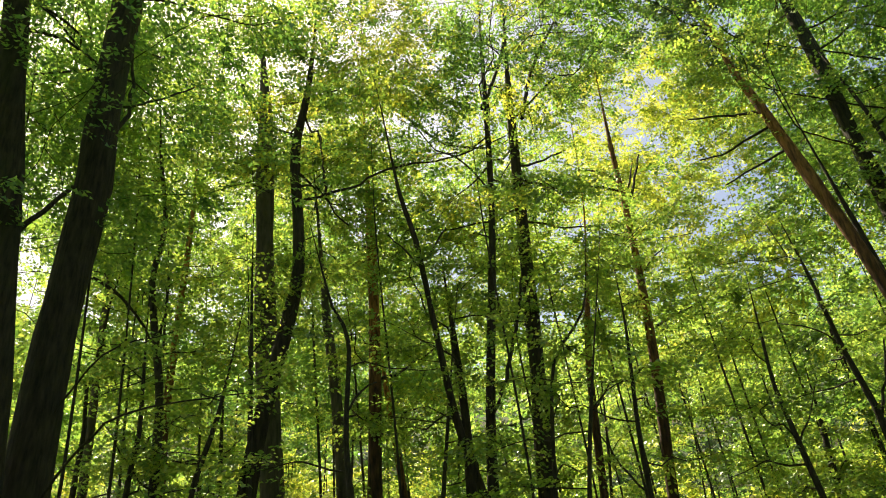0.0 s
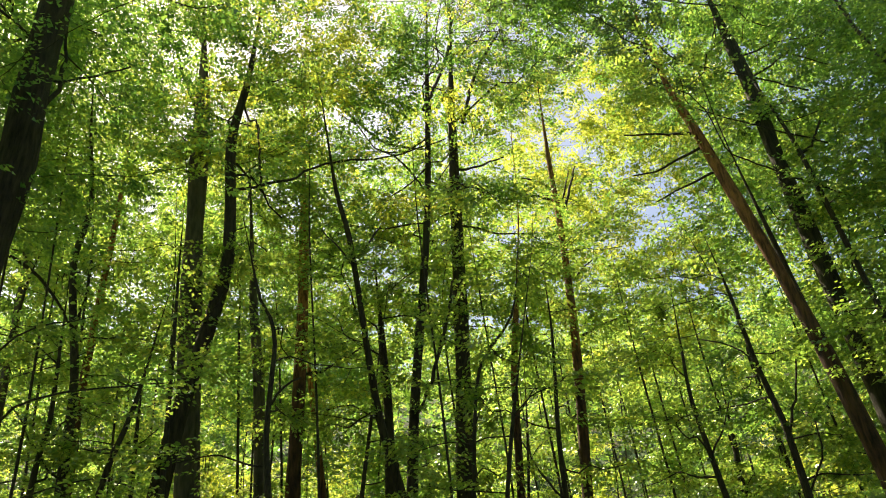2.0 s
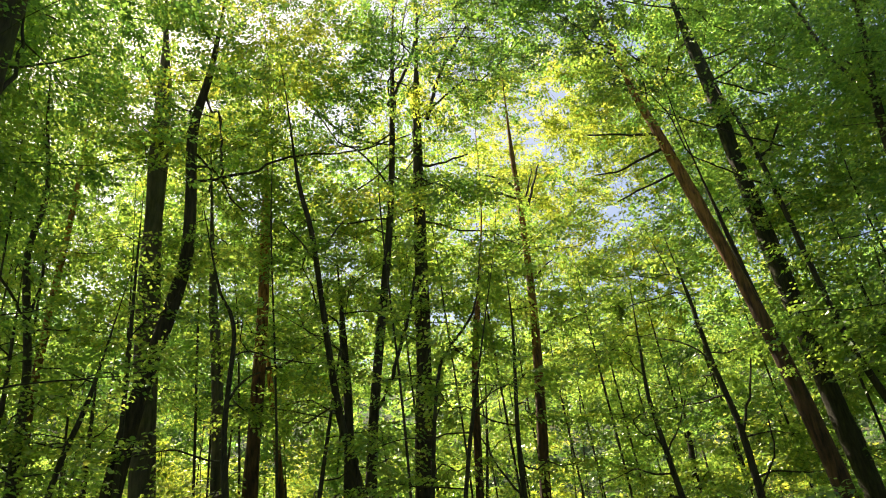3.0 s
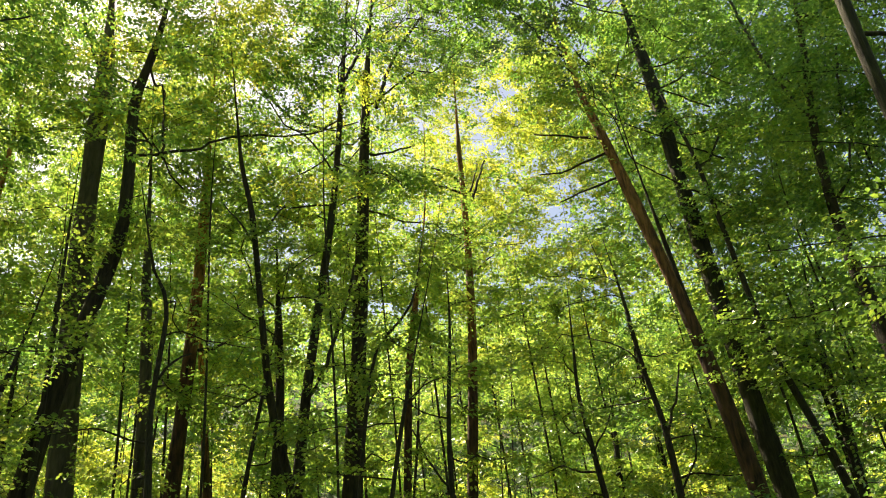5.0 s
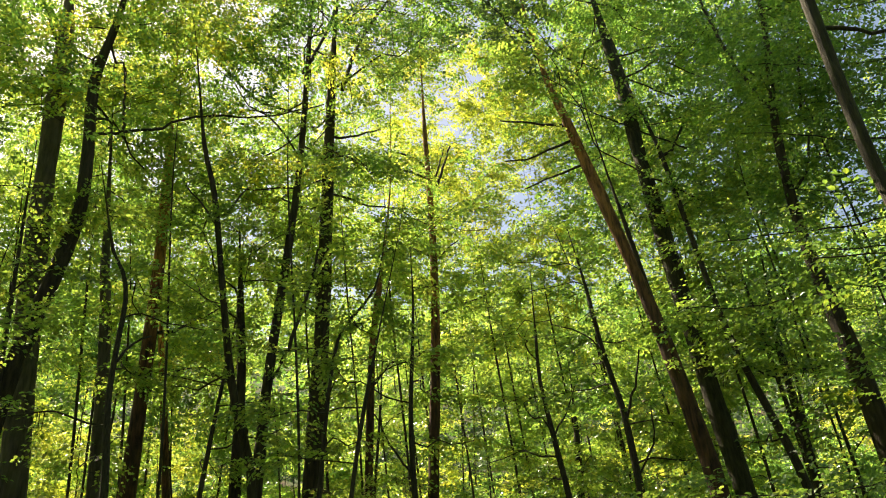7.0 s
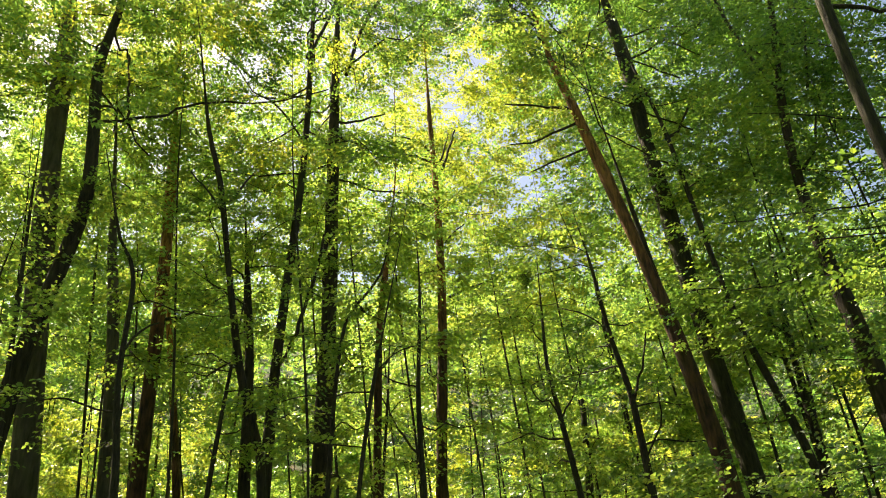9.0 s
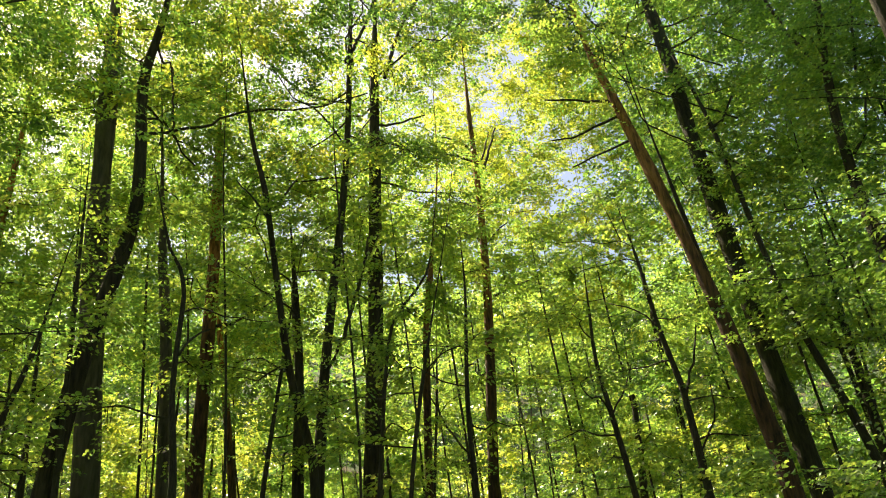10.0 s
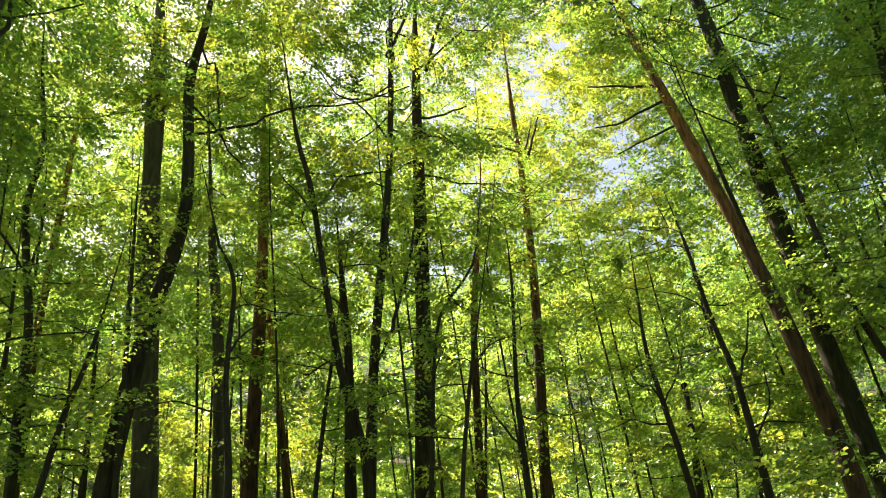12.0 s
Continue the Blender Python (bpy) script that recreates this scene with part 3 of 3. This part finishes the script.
limb("treeY", 0.036, 0.022, [(7.77, 8.52, 9.23), (7.61, 8.80, 10.18), (7.48, 9.19, 12.44)])
limb("treeY", 0.026, 0.017, [(7.78, 8.52, 7.79), (8.01, 8.45, 8.11), (8.20, 8.41, 8.72)])
limb("treeY", 0.022, 0.018, [(8.07, 8.26, 9.12), (8.40, 8.22, 10.49)])
limb("topX", 0.020, 0.012, [(4.40, 4.08, 6.17), (4.73, 4.01, 6.13), (4.99, 4.01, 6.15), (5.6, 3.9, 6.3)])
limb("treeQ", 0.018, 0.009, [(5.97, 11.68, 6.35), (5.74, 12.01, 6.88), (5.38, 12.42, 7.20)])
limb("treeQ", 0.027, 0.013, [(6.07, 11.62, 5.16), (6.36, 11.64, 5.82), (6.58, 11.70, 6.49)])
limb("treeQ", 0.017, 0.013, [(6.09, 11.61, 4.29), (6.48, 11.58, 4.89), (6.60, 11.69, 5.47)])
limb("treeP", 0.018, 0.009, [(5.02, 12.03, 5.09), (5.32, 12.07, 5.56), (5.54, 12.15, 5.98)])
limb("big", 0.034, 0.019, [(-4.16, 8.26, 8.62), (-4.08, 8.38, 9.05), (-4.11, 8.44, 9.66), (-4.21, 8.46, 10.38)])
limb("big", 0.019, 0.012, [(-4.10, 8.29, 9.12), (-3.80, 8.62, 9.50), (-3.44, 8.97, 10.02)])
limb("bigger", 0.033, 0.026, [(-4.68, 7.49, 6.64), (-4.18, 7.61, 7.35)])
limb("thinC", 0.028, 0.018, [(-5.59, 11.12, 8.25), (-5.12, 11.39, 7.98), (-4.59, 11.75, 7.23)])
limb("thinC", 0.027, 0.018, [(-4.49, 11.57, 7.28), (-4.49, 11.68, 7.93), (-4.56, 11.76, 8.72)])
limb("thinC", 0.024, 0.015, [(-4.72, 11.48, 10.09), (-5.02, 11.46, 11.02), (-5.30, 11.46, 11.63)])
limb("treeE", 0.023, 0.014, [(-5.77, 12.04, 7.01), (-6.30, 12.01, 7.32)])
limb("strH", 0.023, 0.014, [(0.22, 13.71, 5.98), (0.50, 14.00, 4.69)])
limb("thinN", 0.021, 0.012, [(2.72, 12.05, 4.51), (2.42, 12.28, 5.01), (2.23, 12.47, 5.53)])
limb("pine2", 0.021, 0.010, [(2.64, 14.80, 6.82), (3.02, 15.03, 7.39)])
limb("farE", 0.033, 0.020, [(-1.45, 18.98, 7.84), (-1.83, 19.25, 8.16)])

# ---- foliage of the near stems ----
crown("bent", 9.0, 15.7, 10, 2.6, 40, 14, 0.094, YOUNG, 0.85)
crown("pale", 11.5, 16.7, 10, 2.6, 40, 14, 0.094, YOUNG, 0.85)
crown("thinb", 4.0, 8.8, 8, 1.7, 18, 15, 0.088, YOUNG, 0.7)
crown("pineL", 14.9, 18.3, 10, 1.7, 24, 14, 0.09, NEEDLE, 0.0, spray=0.4, lay=0.6)
crown("farE", 14.4, 17.8, 10, 1.7, 24, 14, 0.09, NEEDLE, 0.0, spray=0.4, lay=0.6)
crown("twinS", 9.0, 12.7, 10, 2.6, 40, 14, 0.094, YOUNG)
crown("twinF", 4.0, 8.2, 8, 1.7, 18, 15, 0.088, YOUNG, 0.7)
crown("lean", 11.0, 12.7, 9, 2.6, 52, 14, 0.094)
crown("strH", 6.0, 9.8, 10, 2.6, 40, 14, 0.094, YOUNG)
crown("thinI", 4.0, 7.8, 8, 1.7, 18, 15, 0.088, YOUNG, 0.7)
crown("black", 9.5, 16.7, 16, 3.3, 52, 14, 0.094)
crown("main", 9.5, 17.7, 16, 3.3, 52, 14, 0.094)
crown("thinL", 4.0, 8.1, 8, 1.7, 18, 15, 0.088, YOUNG, 0.7)
crown("pine2", 13.9, 17.3, 10, 1.7, 24, 14, 0.09, NEEDLE, 0.0, spray=0.4, lay=0.6)
crown("thin3", 4.0, 7.8, 8, 1.7, 18, 15, 0.088, YOUNG, 0.7)
crown("thinN", 4.0, 8.2, 8, 1.7, 18, 15, 0.088, YOUNG, 0.7)
crown("pineC", 16.4, 19.8, 10, 1.7, 24, 14, 0.09, NEEDLE, 0.0, spray=0.4, lay=0.6)
crown("treeP", 4.0, 7.8, 8, 1.7, 18, 15, 0.088, YOUNG, 0.7)
crown("treeQ", 4.0, 8.7, 8, 1.7, 18, 15, 0.088, YOUNG, 0.7)
crown("farR", 4.0, 7.8, 8, 1.7, 18, 15, 0.088, YOUNG, 0.7)
crown("pineR", 11.6, 13.9, 12, 1.3, 20, 14, 0.08, NEEDLE, 0.0, spray=0.35, lay=0.6)
crown("dark", 11.0, 17.7, 14, 3.3, 52, 14, 0.094, toward_sun=1.0, heading=1.0)
crown("treeV", 4.0, 12.9, 8, 1.7, 18, 15, 0.088, YOUNG, 0.7)
crown("treeW", 4.0, 8.0, 8, 1.7, 18, 15, 0.088, YOUNG, 0.7)
crown("behindR", 8.5, 12.7, 8, 1.9, 18, 15, 0.088, GREEN, 0.9)
crown("topX", 9.5, 14.7, 14, 3.0, 52, 14, 0.094, toward_sun=1.0, heading=0.2)
crown("treeY", 10.0, 15.7, 16, 3.0, 52, 14, 0.094, toward_sun=1.0, heading=0.4)
crown("big", 9.5, 15.7, 16, 3.3, 52, 14, 0.094)
crown("bigger", 9.5, 16.7, 16, 3.3, 52, 14, 0.094)
crown("thinC", 4.0, 11.9, 8, 1.7, 18, 15, 0.088, YOUNG, 0.7)
crown("farD", 13.4, 16.8, 10, 1.7, 24, 14, 0.09, NEEDLE, 0.0, spray=0.4, lay=0.6)
crown("treeE", 4.0, 9.2, 8, 1.7, 18, 15, 0.088, YOUNG, 0.7)
crown("treeE2", 9.0, 13.7, 10, 2.6, 40, 14, 0.094, YOUNG)
crown("treeG", 4.0, 7.8, 8, 1.7, 18, 15, 0.088, YOUNG, 0.7)
crown("treeH", 4.0, 7.8, 8, 1.7, 18, 15, 0.088, YOUNG, 0.7)
crown("treeK", 4.0, 7.8, 8, 1.7, 18, 15, 0.088, YOUNG, 0.7)

# ---- tufts of young leaves that sprout from the stems themselves ----
def tufts(key, count, z0, z1):
    t = TREES[key]
    rng, line, foot = t["rng"], t["line"], t["foot"]
    for _ in range(count):
        z = rng.uniform(z0, z1)
        i = int(np.clip(np.searchsorted(line[:, 2], z), 1, len(line) - 1))
        n = int(rng.integers(3, 7))
        az = math.atan2(-foot[1], -foot[0]) + rng.normal(size=n) * 1.1
        d = np.stack([np.cos(az), np.sin(az), rng.uniform(-0.1, 0.5, n)], 1)
        at = line[i] + d * t["r"][i]
        p, w, nr, sz = sprays(at, d, np.array([0, 0, 1.0]) + rng.normal(size=(n, 3)) * 0.3, 12, rng.uniform(0.25, 0.5, n), 0.066, rng)
        part("tuft", leaf_mesh("tuft", p - foot, w, nr, sz, ovate=True), YOUNG, t["root"])["kind"] = "stuff"


for key, count, low, high in (("bent", 5, 4, 9), ("pale", 6, 4, 10), ("main", 3, 6, 12), ("black", 3, 5, 11), ("pineL", 1, 6, 8), ("dark", 4, 5, 11), ("pineR", 2, 5, 8),
                              ("lean", 3, 4, 9), ("treeQ", 3, 4, 8), ("twinS", 3, 4, 8), ("strH", 3, 4, 7), ("treeY", 4, 5, 10), ("treeV", 3, 4, 10)):
    tufts(key, count, low, high)

# ---- a hornbeam that stands close by and reaches in with long leafy boughs ----
start_tree("near", "hornbeam_tree", [(12.4, 6.3, -0.1), (12.2, 6.4, 4.0), (12.4, 6.5, 9.0)], 0.30, 15.5, BARK, 14, "hornbeam with long low boughs of broad green leaves")


def leafy_bough(key, r, knots, step=0.030, mat=None):
    """A long bough with leafy side twigs all along it."""
    t = TREES[key]
    rng, foot = t["rng"], t["foot"]
    line = spline(knots, 0.2)
    line[1:] += rng.normal(size=(len(line) - 1, 3)) * 0.02
    bough = limb(key, r, 0.006, [foot + (0, 0, line[0][2] - 0.6)] + [tuple(p) for p in line[::3]], "bough")
    n = int(np.linalg.norm(np.diff(line, axis=0), axis=1).sum() / step)
    i = rng.integers(0, len(line) - 1, n)
    f = rng.random((n, 1))
    c = line[i] * (1 - f) + line[i + 1] * f
    d = unit(line[i + 1] - line[i])
    side = unit(np.cross(d, [0, 0, 1.0])) * np.where(rng.random((n, 1)) < 0.5, -1, 1)
    reach = rng.uniform(0.05, 0.75, (n, 1)) * (1.1 - 0.6 * (i / len(line))[:, None])
    o = c + side * reach + d * reach * 0.5 + rng.normal(size=(n, 3)) * (0.03, 0.03, 0.10)
    p, w, nr, sz = sprays(o, d + side * rng.uniform(0.3, 1.2, (n, 1)), np.array([0, 0, 1.0]) + rng.normal(size=(n, 3)) * 0.3, 12, rng.uniform(0.25, 0.5, n), 0.072, rng, 0.36)
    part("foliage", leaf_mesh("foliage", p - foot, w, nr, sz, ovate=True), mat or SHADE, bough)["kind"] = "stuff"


# boughs in the YOUNG leaf have the sun on them put into their colour
leafy_bough("near", 0.026, [(8.93, 7.38, 6.94), (7.49, 7.85, 6.73), (6.25, 7.95, 6.54), (5.62, 8.0, 6.43)], mat=YOUNG)
leafy_bough("near", 0.020, [(8.46, 7.38, 5.84), (7.06, 7.74, 5.71), (5.78, 7.86, 5.5), (5.0, 8.0, 5.49)])
leafy_bough("near", 0.030, [(9.12, 7.11, 7.96), (7.74, 7.62, 7.99), (7.06, 7.81, 8.24), (6.79, 8.16, 8.38)])
leafy_bough("near", 0.030, [(9.35, 6.81, 9.13), (8.13, 7.56, 9.3), (7.51, 7.9, 9.57), (7.06, 8.19, 9.69)])
leafy_bough("near", 0.014, [(6.71, 6.66, 3.25), (5.58, 6.9, 3.1), (4.71, 7.15, 3.1), (4.28, 7.23, 3.17)], mat=YOUNG)
leafy_bough("near", 0.020, [(8.12, 7.47, 4.48), (7.43, 7.68, 4.62), (6.87, 7.96, 4.63)])
leafy_bough("near", 0.024, [(9.42, 6.42, 10.15), (8.23, 7.3, 10.16), (7.39, 7.73, 10.56)])
leafy_bough("near", 0.02, [(8.73, 7.25, 6.35), (7.41, 7.37, 6.16), (6.46, 7.39, 6.07)])
leafy_bough("near", 0.02, [(9.72, 7.74, 7.62), (8.38, 8.56, 7.83), (7.83, 8.91, 8.05)])
leafy_bough("near", 0.02, [(9.98, 7.41, 8.89), (8.58, 8.21, 9.21), (7.8, 8.67, 9.52)])
leafy_bough("near", 0.012, [(5.9, 4.63, 4.48), (5.4, 4.75, 4.51), (4.94, 4.81, 4.58), (4.56, 4.98, 4.55)], 0.05)
leafy_bough("big", 0.018, [(-3.33, 7.49, 4.4), (-2.8, 7.71, 4.63), (-2.37, 7.95, 4.77), (-1.97, 8.17, 4.93)], 0.045, YOUNG)
leafy_bough("big", 0.016, [(-3.12, 7.37, 3.54), (-2.57, 7.68, 3.81), (-2.18, 8.01, 3.97)], 0.045, YOUNG)
leafy_bough("big", 0.016, [(-3.61, 7.8, 5.28), (-3.23, 8.08, 5.59), (-2.92, 8.41, 5.89)], 0.045, YOUNG)
leafy_bough("dark", 0.020, [(5.95, 10.7, 9.8), (5.50, 10.2, 10.1), (4.90, 9.85, 10.5), (4.10, 10.0, 10.7)], 0.02, YOUNG)
leafy_bough("dark", 0.018, [(5.50, 10.8, 10.9), (5.00, 10.1, 11.2), (4.40, 9.90, 11.5)], 0.02, YOUNG)
leafy_bough("dark", 0.018, [(5.50, 10.9, 12.1), (5.00, 10.60, 12.3), (4.40, 10.50, 12.4)], 0.025, YOUNG)
# extra high crowns, mostly out of view, added to shade the stems and boughs
for key, reach, heading in (("dark", 4.6, 1.0), ("big", 4.4, -0.7), ("bigger", 4.6, -0.6), ("treeY", 4.6, -2.4), ("topX", 3.8, -2.6)):
    z = TREES[key]["height"]
    crown(key, min(13.2, z - 2.5), z - 0.2, 11, reach, 40, 12, 0.14, GREEN, 1.0, twigs=False, small=True, heading=heading)
# two more unseen layers that keep sun off the near hornbeam's boughs
crown("main", 15.6, 16.6, 18, 5.4, 44, 12, 0.16, GREEN, 1.0, twigs=False, small=True, heading=-0.9, airy=1.0)
crown("main", 16.6, 17.8, 22, 5.8, 44, 12, 0.16, GREEN, 1.0, twigs=False, small=True, heading=-0.8, airy=1.0)
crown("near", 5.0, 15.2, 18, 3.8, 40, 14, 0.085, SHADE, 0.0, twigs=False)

# ---- woods behind: a few kinds of tree, each repeated ----
# azimuth, distance, height, lowest leaves, leaf; those ahead stand close in among the stems
RING = ((-43, 13.5, 15.5, 7.5, GREEN), (-37, 15.0, 17.0, 7.5, GREEN), (-33, 13.2, 16.0, 7.5, GREEN), (-28, 16.5, 18.0, 7.5, YOUNG),
          (-23, 17.0, 16.2, 7.5, YOUNG), (-18, 18.5, 15.8, 7.5, YOUNG), (-7, 18.0, 17.5, 7.5, YOUNG), (8.5, 18.5, 17.5, 7.5, YOUNG),
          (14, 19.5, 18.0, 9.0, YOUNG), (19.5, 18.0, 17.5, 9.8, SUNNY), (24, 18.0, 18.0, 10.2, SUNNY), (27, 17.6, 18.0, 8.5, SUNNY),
          (34.5, 18.6, 19.0, 7.5, GREEN), (40, 13.5, 17.0, 7.5, GREEN), (46, 12.5, 16.0, 7.5, GREEN), (54, 11.5, 15.0, 7.5, GREEN))
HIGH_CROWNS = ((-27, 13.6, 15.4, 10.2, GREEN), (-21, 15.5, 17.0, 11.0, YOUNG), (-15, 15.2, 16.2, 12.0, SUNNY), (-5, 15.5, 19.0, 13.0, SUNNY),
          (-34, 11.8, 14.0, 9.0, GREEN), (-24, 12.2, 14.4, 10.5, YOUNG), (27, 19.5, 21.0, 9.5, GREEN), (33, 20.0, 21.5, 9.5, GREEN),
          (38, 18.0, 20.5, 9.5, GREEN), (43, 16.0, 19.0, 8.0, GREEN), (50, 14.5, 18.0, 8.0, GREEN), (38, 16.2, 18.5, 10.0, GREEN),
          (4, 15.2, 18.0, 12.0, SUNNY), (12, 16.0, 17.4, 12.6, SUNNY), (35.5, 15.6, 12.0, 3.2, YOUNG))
FILLERS = ((40.5, 14.6, 11.5, 3.0, YOUNG), (45.5, 12.8, 11.0, 3.0, GREEN), (30.5, 16.6, 10.5, 3.0, GREEN), (-10, 17.0, 20.5, 15.0, YOUNG),
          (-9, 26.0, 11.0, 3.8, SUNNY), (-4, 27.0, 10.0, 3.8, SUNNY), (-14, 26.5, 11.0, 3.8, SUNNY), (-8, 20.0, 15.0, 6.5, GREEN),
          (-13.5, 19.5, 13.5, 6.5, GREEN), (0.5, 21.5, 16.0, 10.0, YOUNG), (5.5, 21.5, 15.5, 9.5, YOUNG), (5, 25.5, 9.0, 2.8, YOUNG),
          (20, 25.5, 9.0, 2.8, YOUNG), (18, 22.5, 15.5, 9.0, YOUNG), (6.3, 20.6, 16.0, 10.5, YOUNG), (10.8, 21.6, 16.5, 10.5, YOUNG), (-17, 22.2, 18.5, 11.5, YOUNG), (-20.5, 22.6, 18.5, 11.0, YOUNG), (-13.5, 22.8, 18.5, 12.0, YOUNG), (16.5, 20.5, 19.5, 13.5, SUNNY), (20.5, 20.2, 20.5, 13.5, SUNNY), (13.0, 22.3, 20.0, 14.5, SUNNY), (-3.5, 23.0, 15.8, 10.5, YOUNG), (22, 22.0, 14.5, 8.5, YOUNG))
for i, (az, d, h, low, leaf) in enumerate(RING + HIGH_CROWNS + FILLERS):
    if az < 10 and d < 22:
        near = 0.92 if -26 < az < -6 else 0.74
        h, low, d = 1.6 + (h - 1.6) * near, 1.6 + (low - 1.6) * near, d * near
        low = max(low, 1.6 + d * 0.45)
    x, y = d * math.sin(radians(az)), d * math.cos(radians(az))
    start_tree(f"canopy{i}", "hornbeam_tree", [(x, y, -0.1), (x + 0.2, y, 4), (x - 0.1, y + 0.2, min(9, h - 2))], 0.04 if d < 14 else 0.06, h, TWIG, 8, "slim hornbeam with a broad leafy crown behind the stems", "tree", "slim hornbeams behind the stems")
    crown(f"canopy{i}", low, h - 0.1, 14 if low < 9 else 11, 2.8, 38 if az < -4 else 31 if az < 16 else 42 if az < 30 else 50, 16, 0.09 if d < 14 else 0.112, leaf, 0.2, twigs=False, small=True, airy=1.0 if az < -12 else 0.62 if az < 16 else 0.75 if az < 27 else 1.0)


def woodland_tree(i, height, reach, mat, per, boughs, leaves, size, spray, low=0.14):
    """A tree of the woods around, built at the origin."""
    rng = np.random.default_rng(900 + i)
    k = [(0, 0, -0.1), (rng.normal() * 0.15, rng.normal() * 0.15, height * 0.3), (rng.normal() * 0.35, rng.normal() * 0.35, height * 0.65)]
    key = f"wood{i}"
    start_tree(key, "woodland_tree", k, rng.uniform(0.05, 0.09), height, TWIG, 6, "leafy broadleaf tree with a slender dark trunk in the woods", "tree", "trees of the woods around", step=0.8)
    crown(key, height * low, height * 0.97, boughs, reach, per, leaves=leaves, size=size, mat=mat, toward_sun=0.0, rise=0.30, spray=spray, twigs=False, small=True, airy=0.62)
    return TREES[key]["root"]


def grow(kinds, spots, rng):
    for j, p in enumerate(spots):
        m = pose(p[0], p[1], float(rise(p[0], p[1])) - 0.25, rng.normal() * 2, rng.normal() * 2, rng.uniform(0, 360))
        if j < len(kinds):
            kinds[j].matrix_basis = m
        else:
            copy_thing(kinds[j % len(kinds)], m)


def scatter(rng, count, az0, az1, d0, d1, space):
    spots = []
    for _ in range(20000):
        az, d = radians(rng.uniform(az0, az1)), math.sqrt(rng.uniform(d0 * d0, d1 * d1))
        p = np.array([d * math.sin(az), d * math.cos(az)])
        if len(spots) < count and all(np.hypot(*(p - q)) > space for q in spots):
            spots.append(p)
    return spots


def woods():
    rng = np.random.default_rng(5)
    mid = [woodland_tree(i, rng.uniform(7.5, 13), rng.uniform(2.0, 2.9), YOUNG if i % 2 == 0 else GREEN, 46, 13, 18, 0.12, 0.8) for i in range(10)]
    grow(mid, scatter(rng, 19, -54, 62, 16, 24, 2.3), rng)
    tall = [woodland_tree(40 + i, rng.uniform(14, 20), rng.uniform(3.0, 4.0), YOUNG if i % 2 else GREEN, 62, 15, 16, 0.135, 1.0, 0.46) for i in range(9)]
    grow(tall, scatter(rng, 5, -52, -23, 18.5, 25, 2.6) + scatter(rng, 6, -9, 60, 19.5, 25, 3.2), rng)
    back = [woodland_tree(60 + i, rng.uniform(21, 25), rng.uniform(3.4, 4.2), YOUNG, 40, 15, 12, 0.17, 1.1, 0.42) for i in range(5)]
    grow(back, scatter(rng, 11, -40, 2, 26, 30, 2.2) + scatter(rng, 5, 4, 36, 26.5, 30, 2.8), rng)
    glade = [woodland_tree(12 + i, rng.uniform(5, 9.5), rng.uniform(2.4, 3.4), (YOUNG, SUNNY, GREEN)[i % 3], 54, 12, 11, 0.19, 1.0, 0.08) for i in range(8)]
    grow(glade, scatter(rng, 56, -50, 58, 30, 49, 2.6), rng)
    ridge = [woodland_tree(22 + i, rng.uniform(11, 17), rng.uniform(3.2, 4.4), GREEN if i % 3 == 0 else YOUNG, 54, 14, 9, 0.30, 1.6) for i in range(5)]
    grow(ridge, scatter(rng, 22, -50, 58, 54, 72, 4.0), rng)
    # unseen trees behind the camera, added to cut skylight on the trunk fronts
    around = [woodland_tree(30 + i, rng.uniform(14, 20), rng.uniform(3.2, 4.2), GREEN, 48, 14, 4, 0.52, 1.2) for i in range(4)]
    grow(around, scatter(rng, 56, 84, 280, 5.0, 28, 3.3), rng)


def hillside():
    """The leafy cover of the slope far behind, too far off to tell its trees apart."""
    rng = np.random.default_rng(77)
    n = 13000
    az, d = np.radians(rng.uniform(-56, 64, n)), np.sqrt(rng.uniform(56**2, 138**2, n))
    x, y = d * np.sin(az), d * np.cos(az)
    lump = np.array([noise.noise(Vector((a * 0.13, b * 0.13, 3.0))) for a, b in zip(x, y)])
    o = np.stack([x, y, rise(x, y) + 5.5 + 4.0 * lump + rng.normal(size=n) * 1.6], 1)
    w = np.stack([rng.normal(size=n), rng.normal(size=n), rng.normal(size=n) * 0.2], 1)
    p, w, nr, sz = sprays(o, w, np.array([0, 0, 1.0]) + rng.normal(size=(n, 3)) * 0.4, 9, rng.uniform(1.6, 2.8, n), 0.62, rng)
    ob = new("far_woods", leaf_mesh("far_woods", p, w, nr, sz, small=True))
    ob.data.materials.append(GREEN)
    tagged(ob, "sunlit leafy woods covering the slope far behind", "woods", kind="stuff")


woods()
hillside()
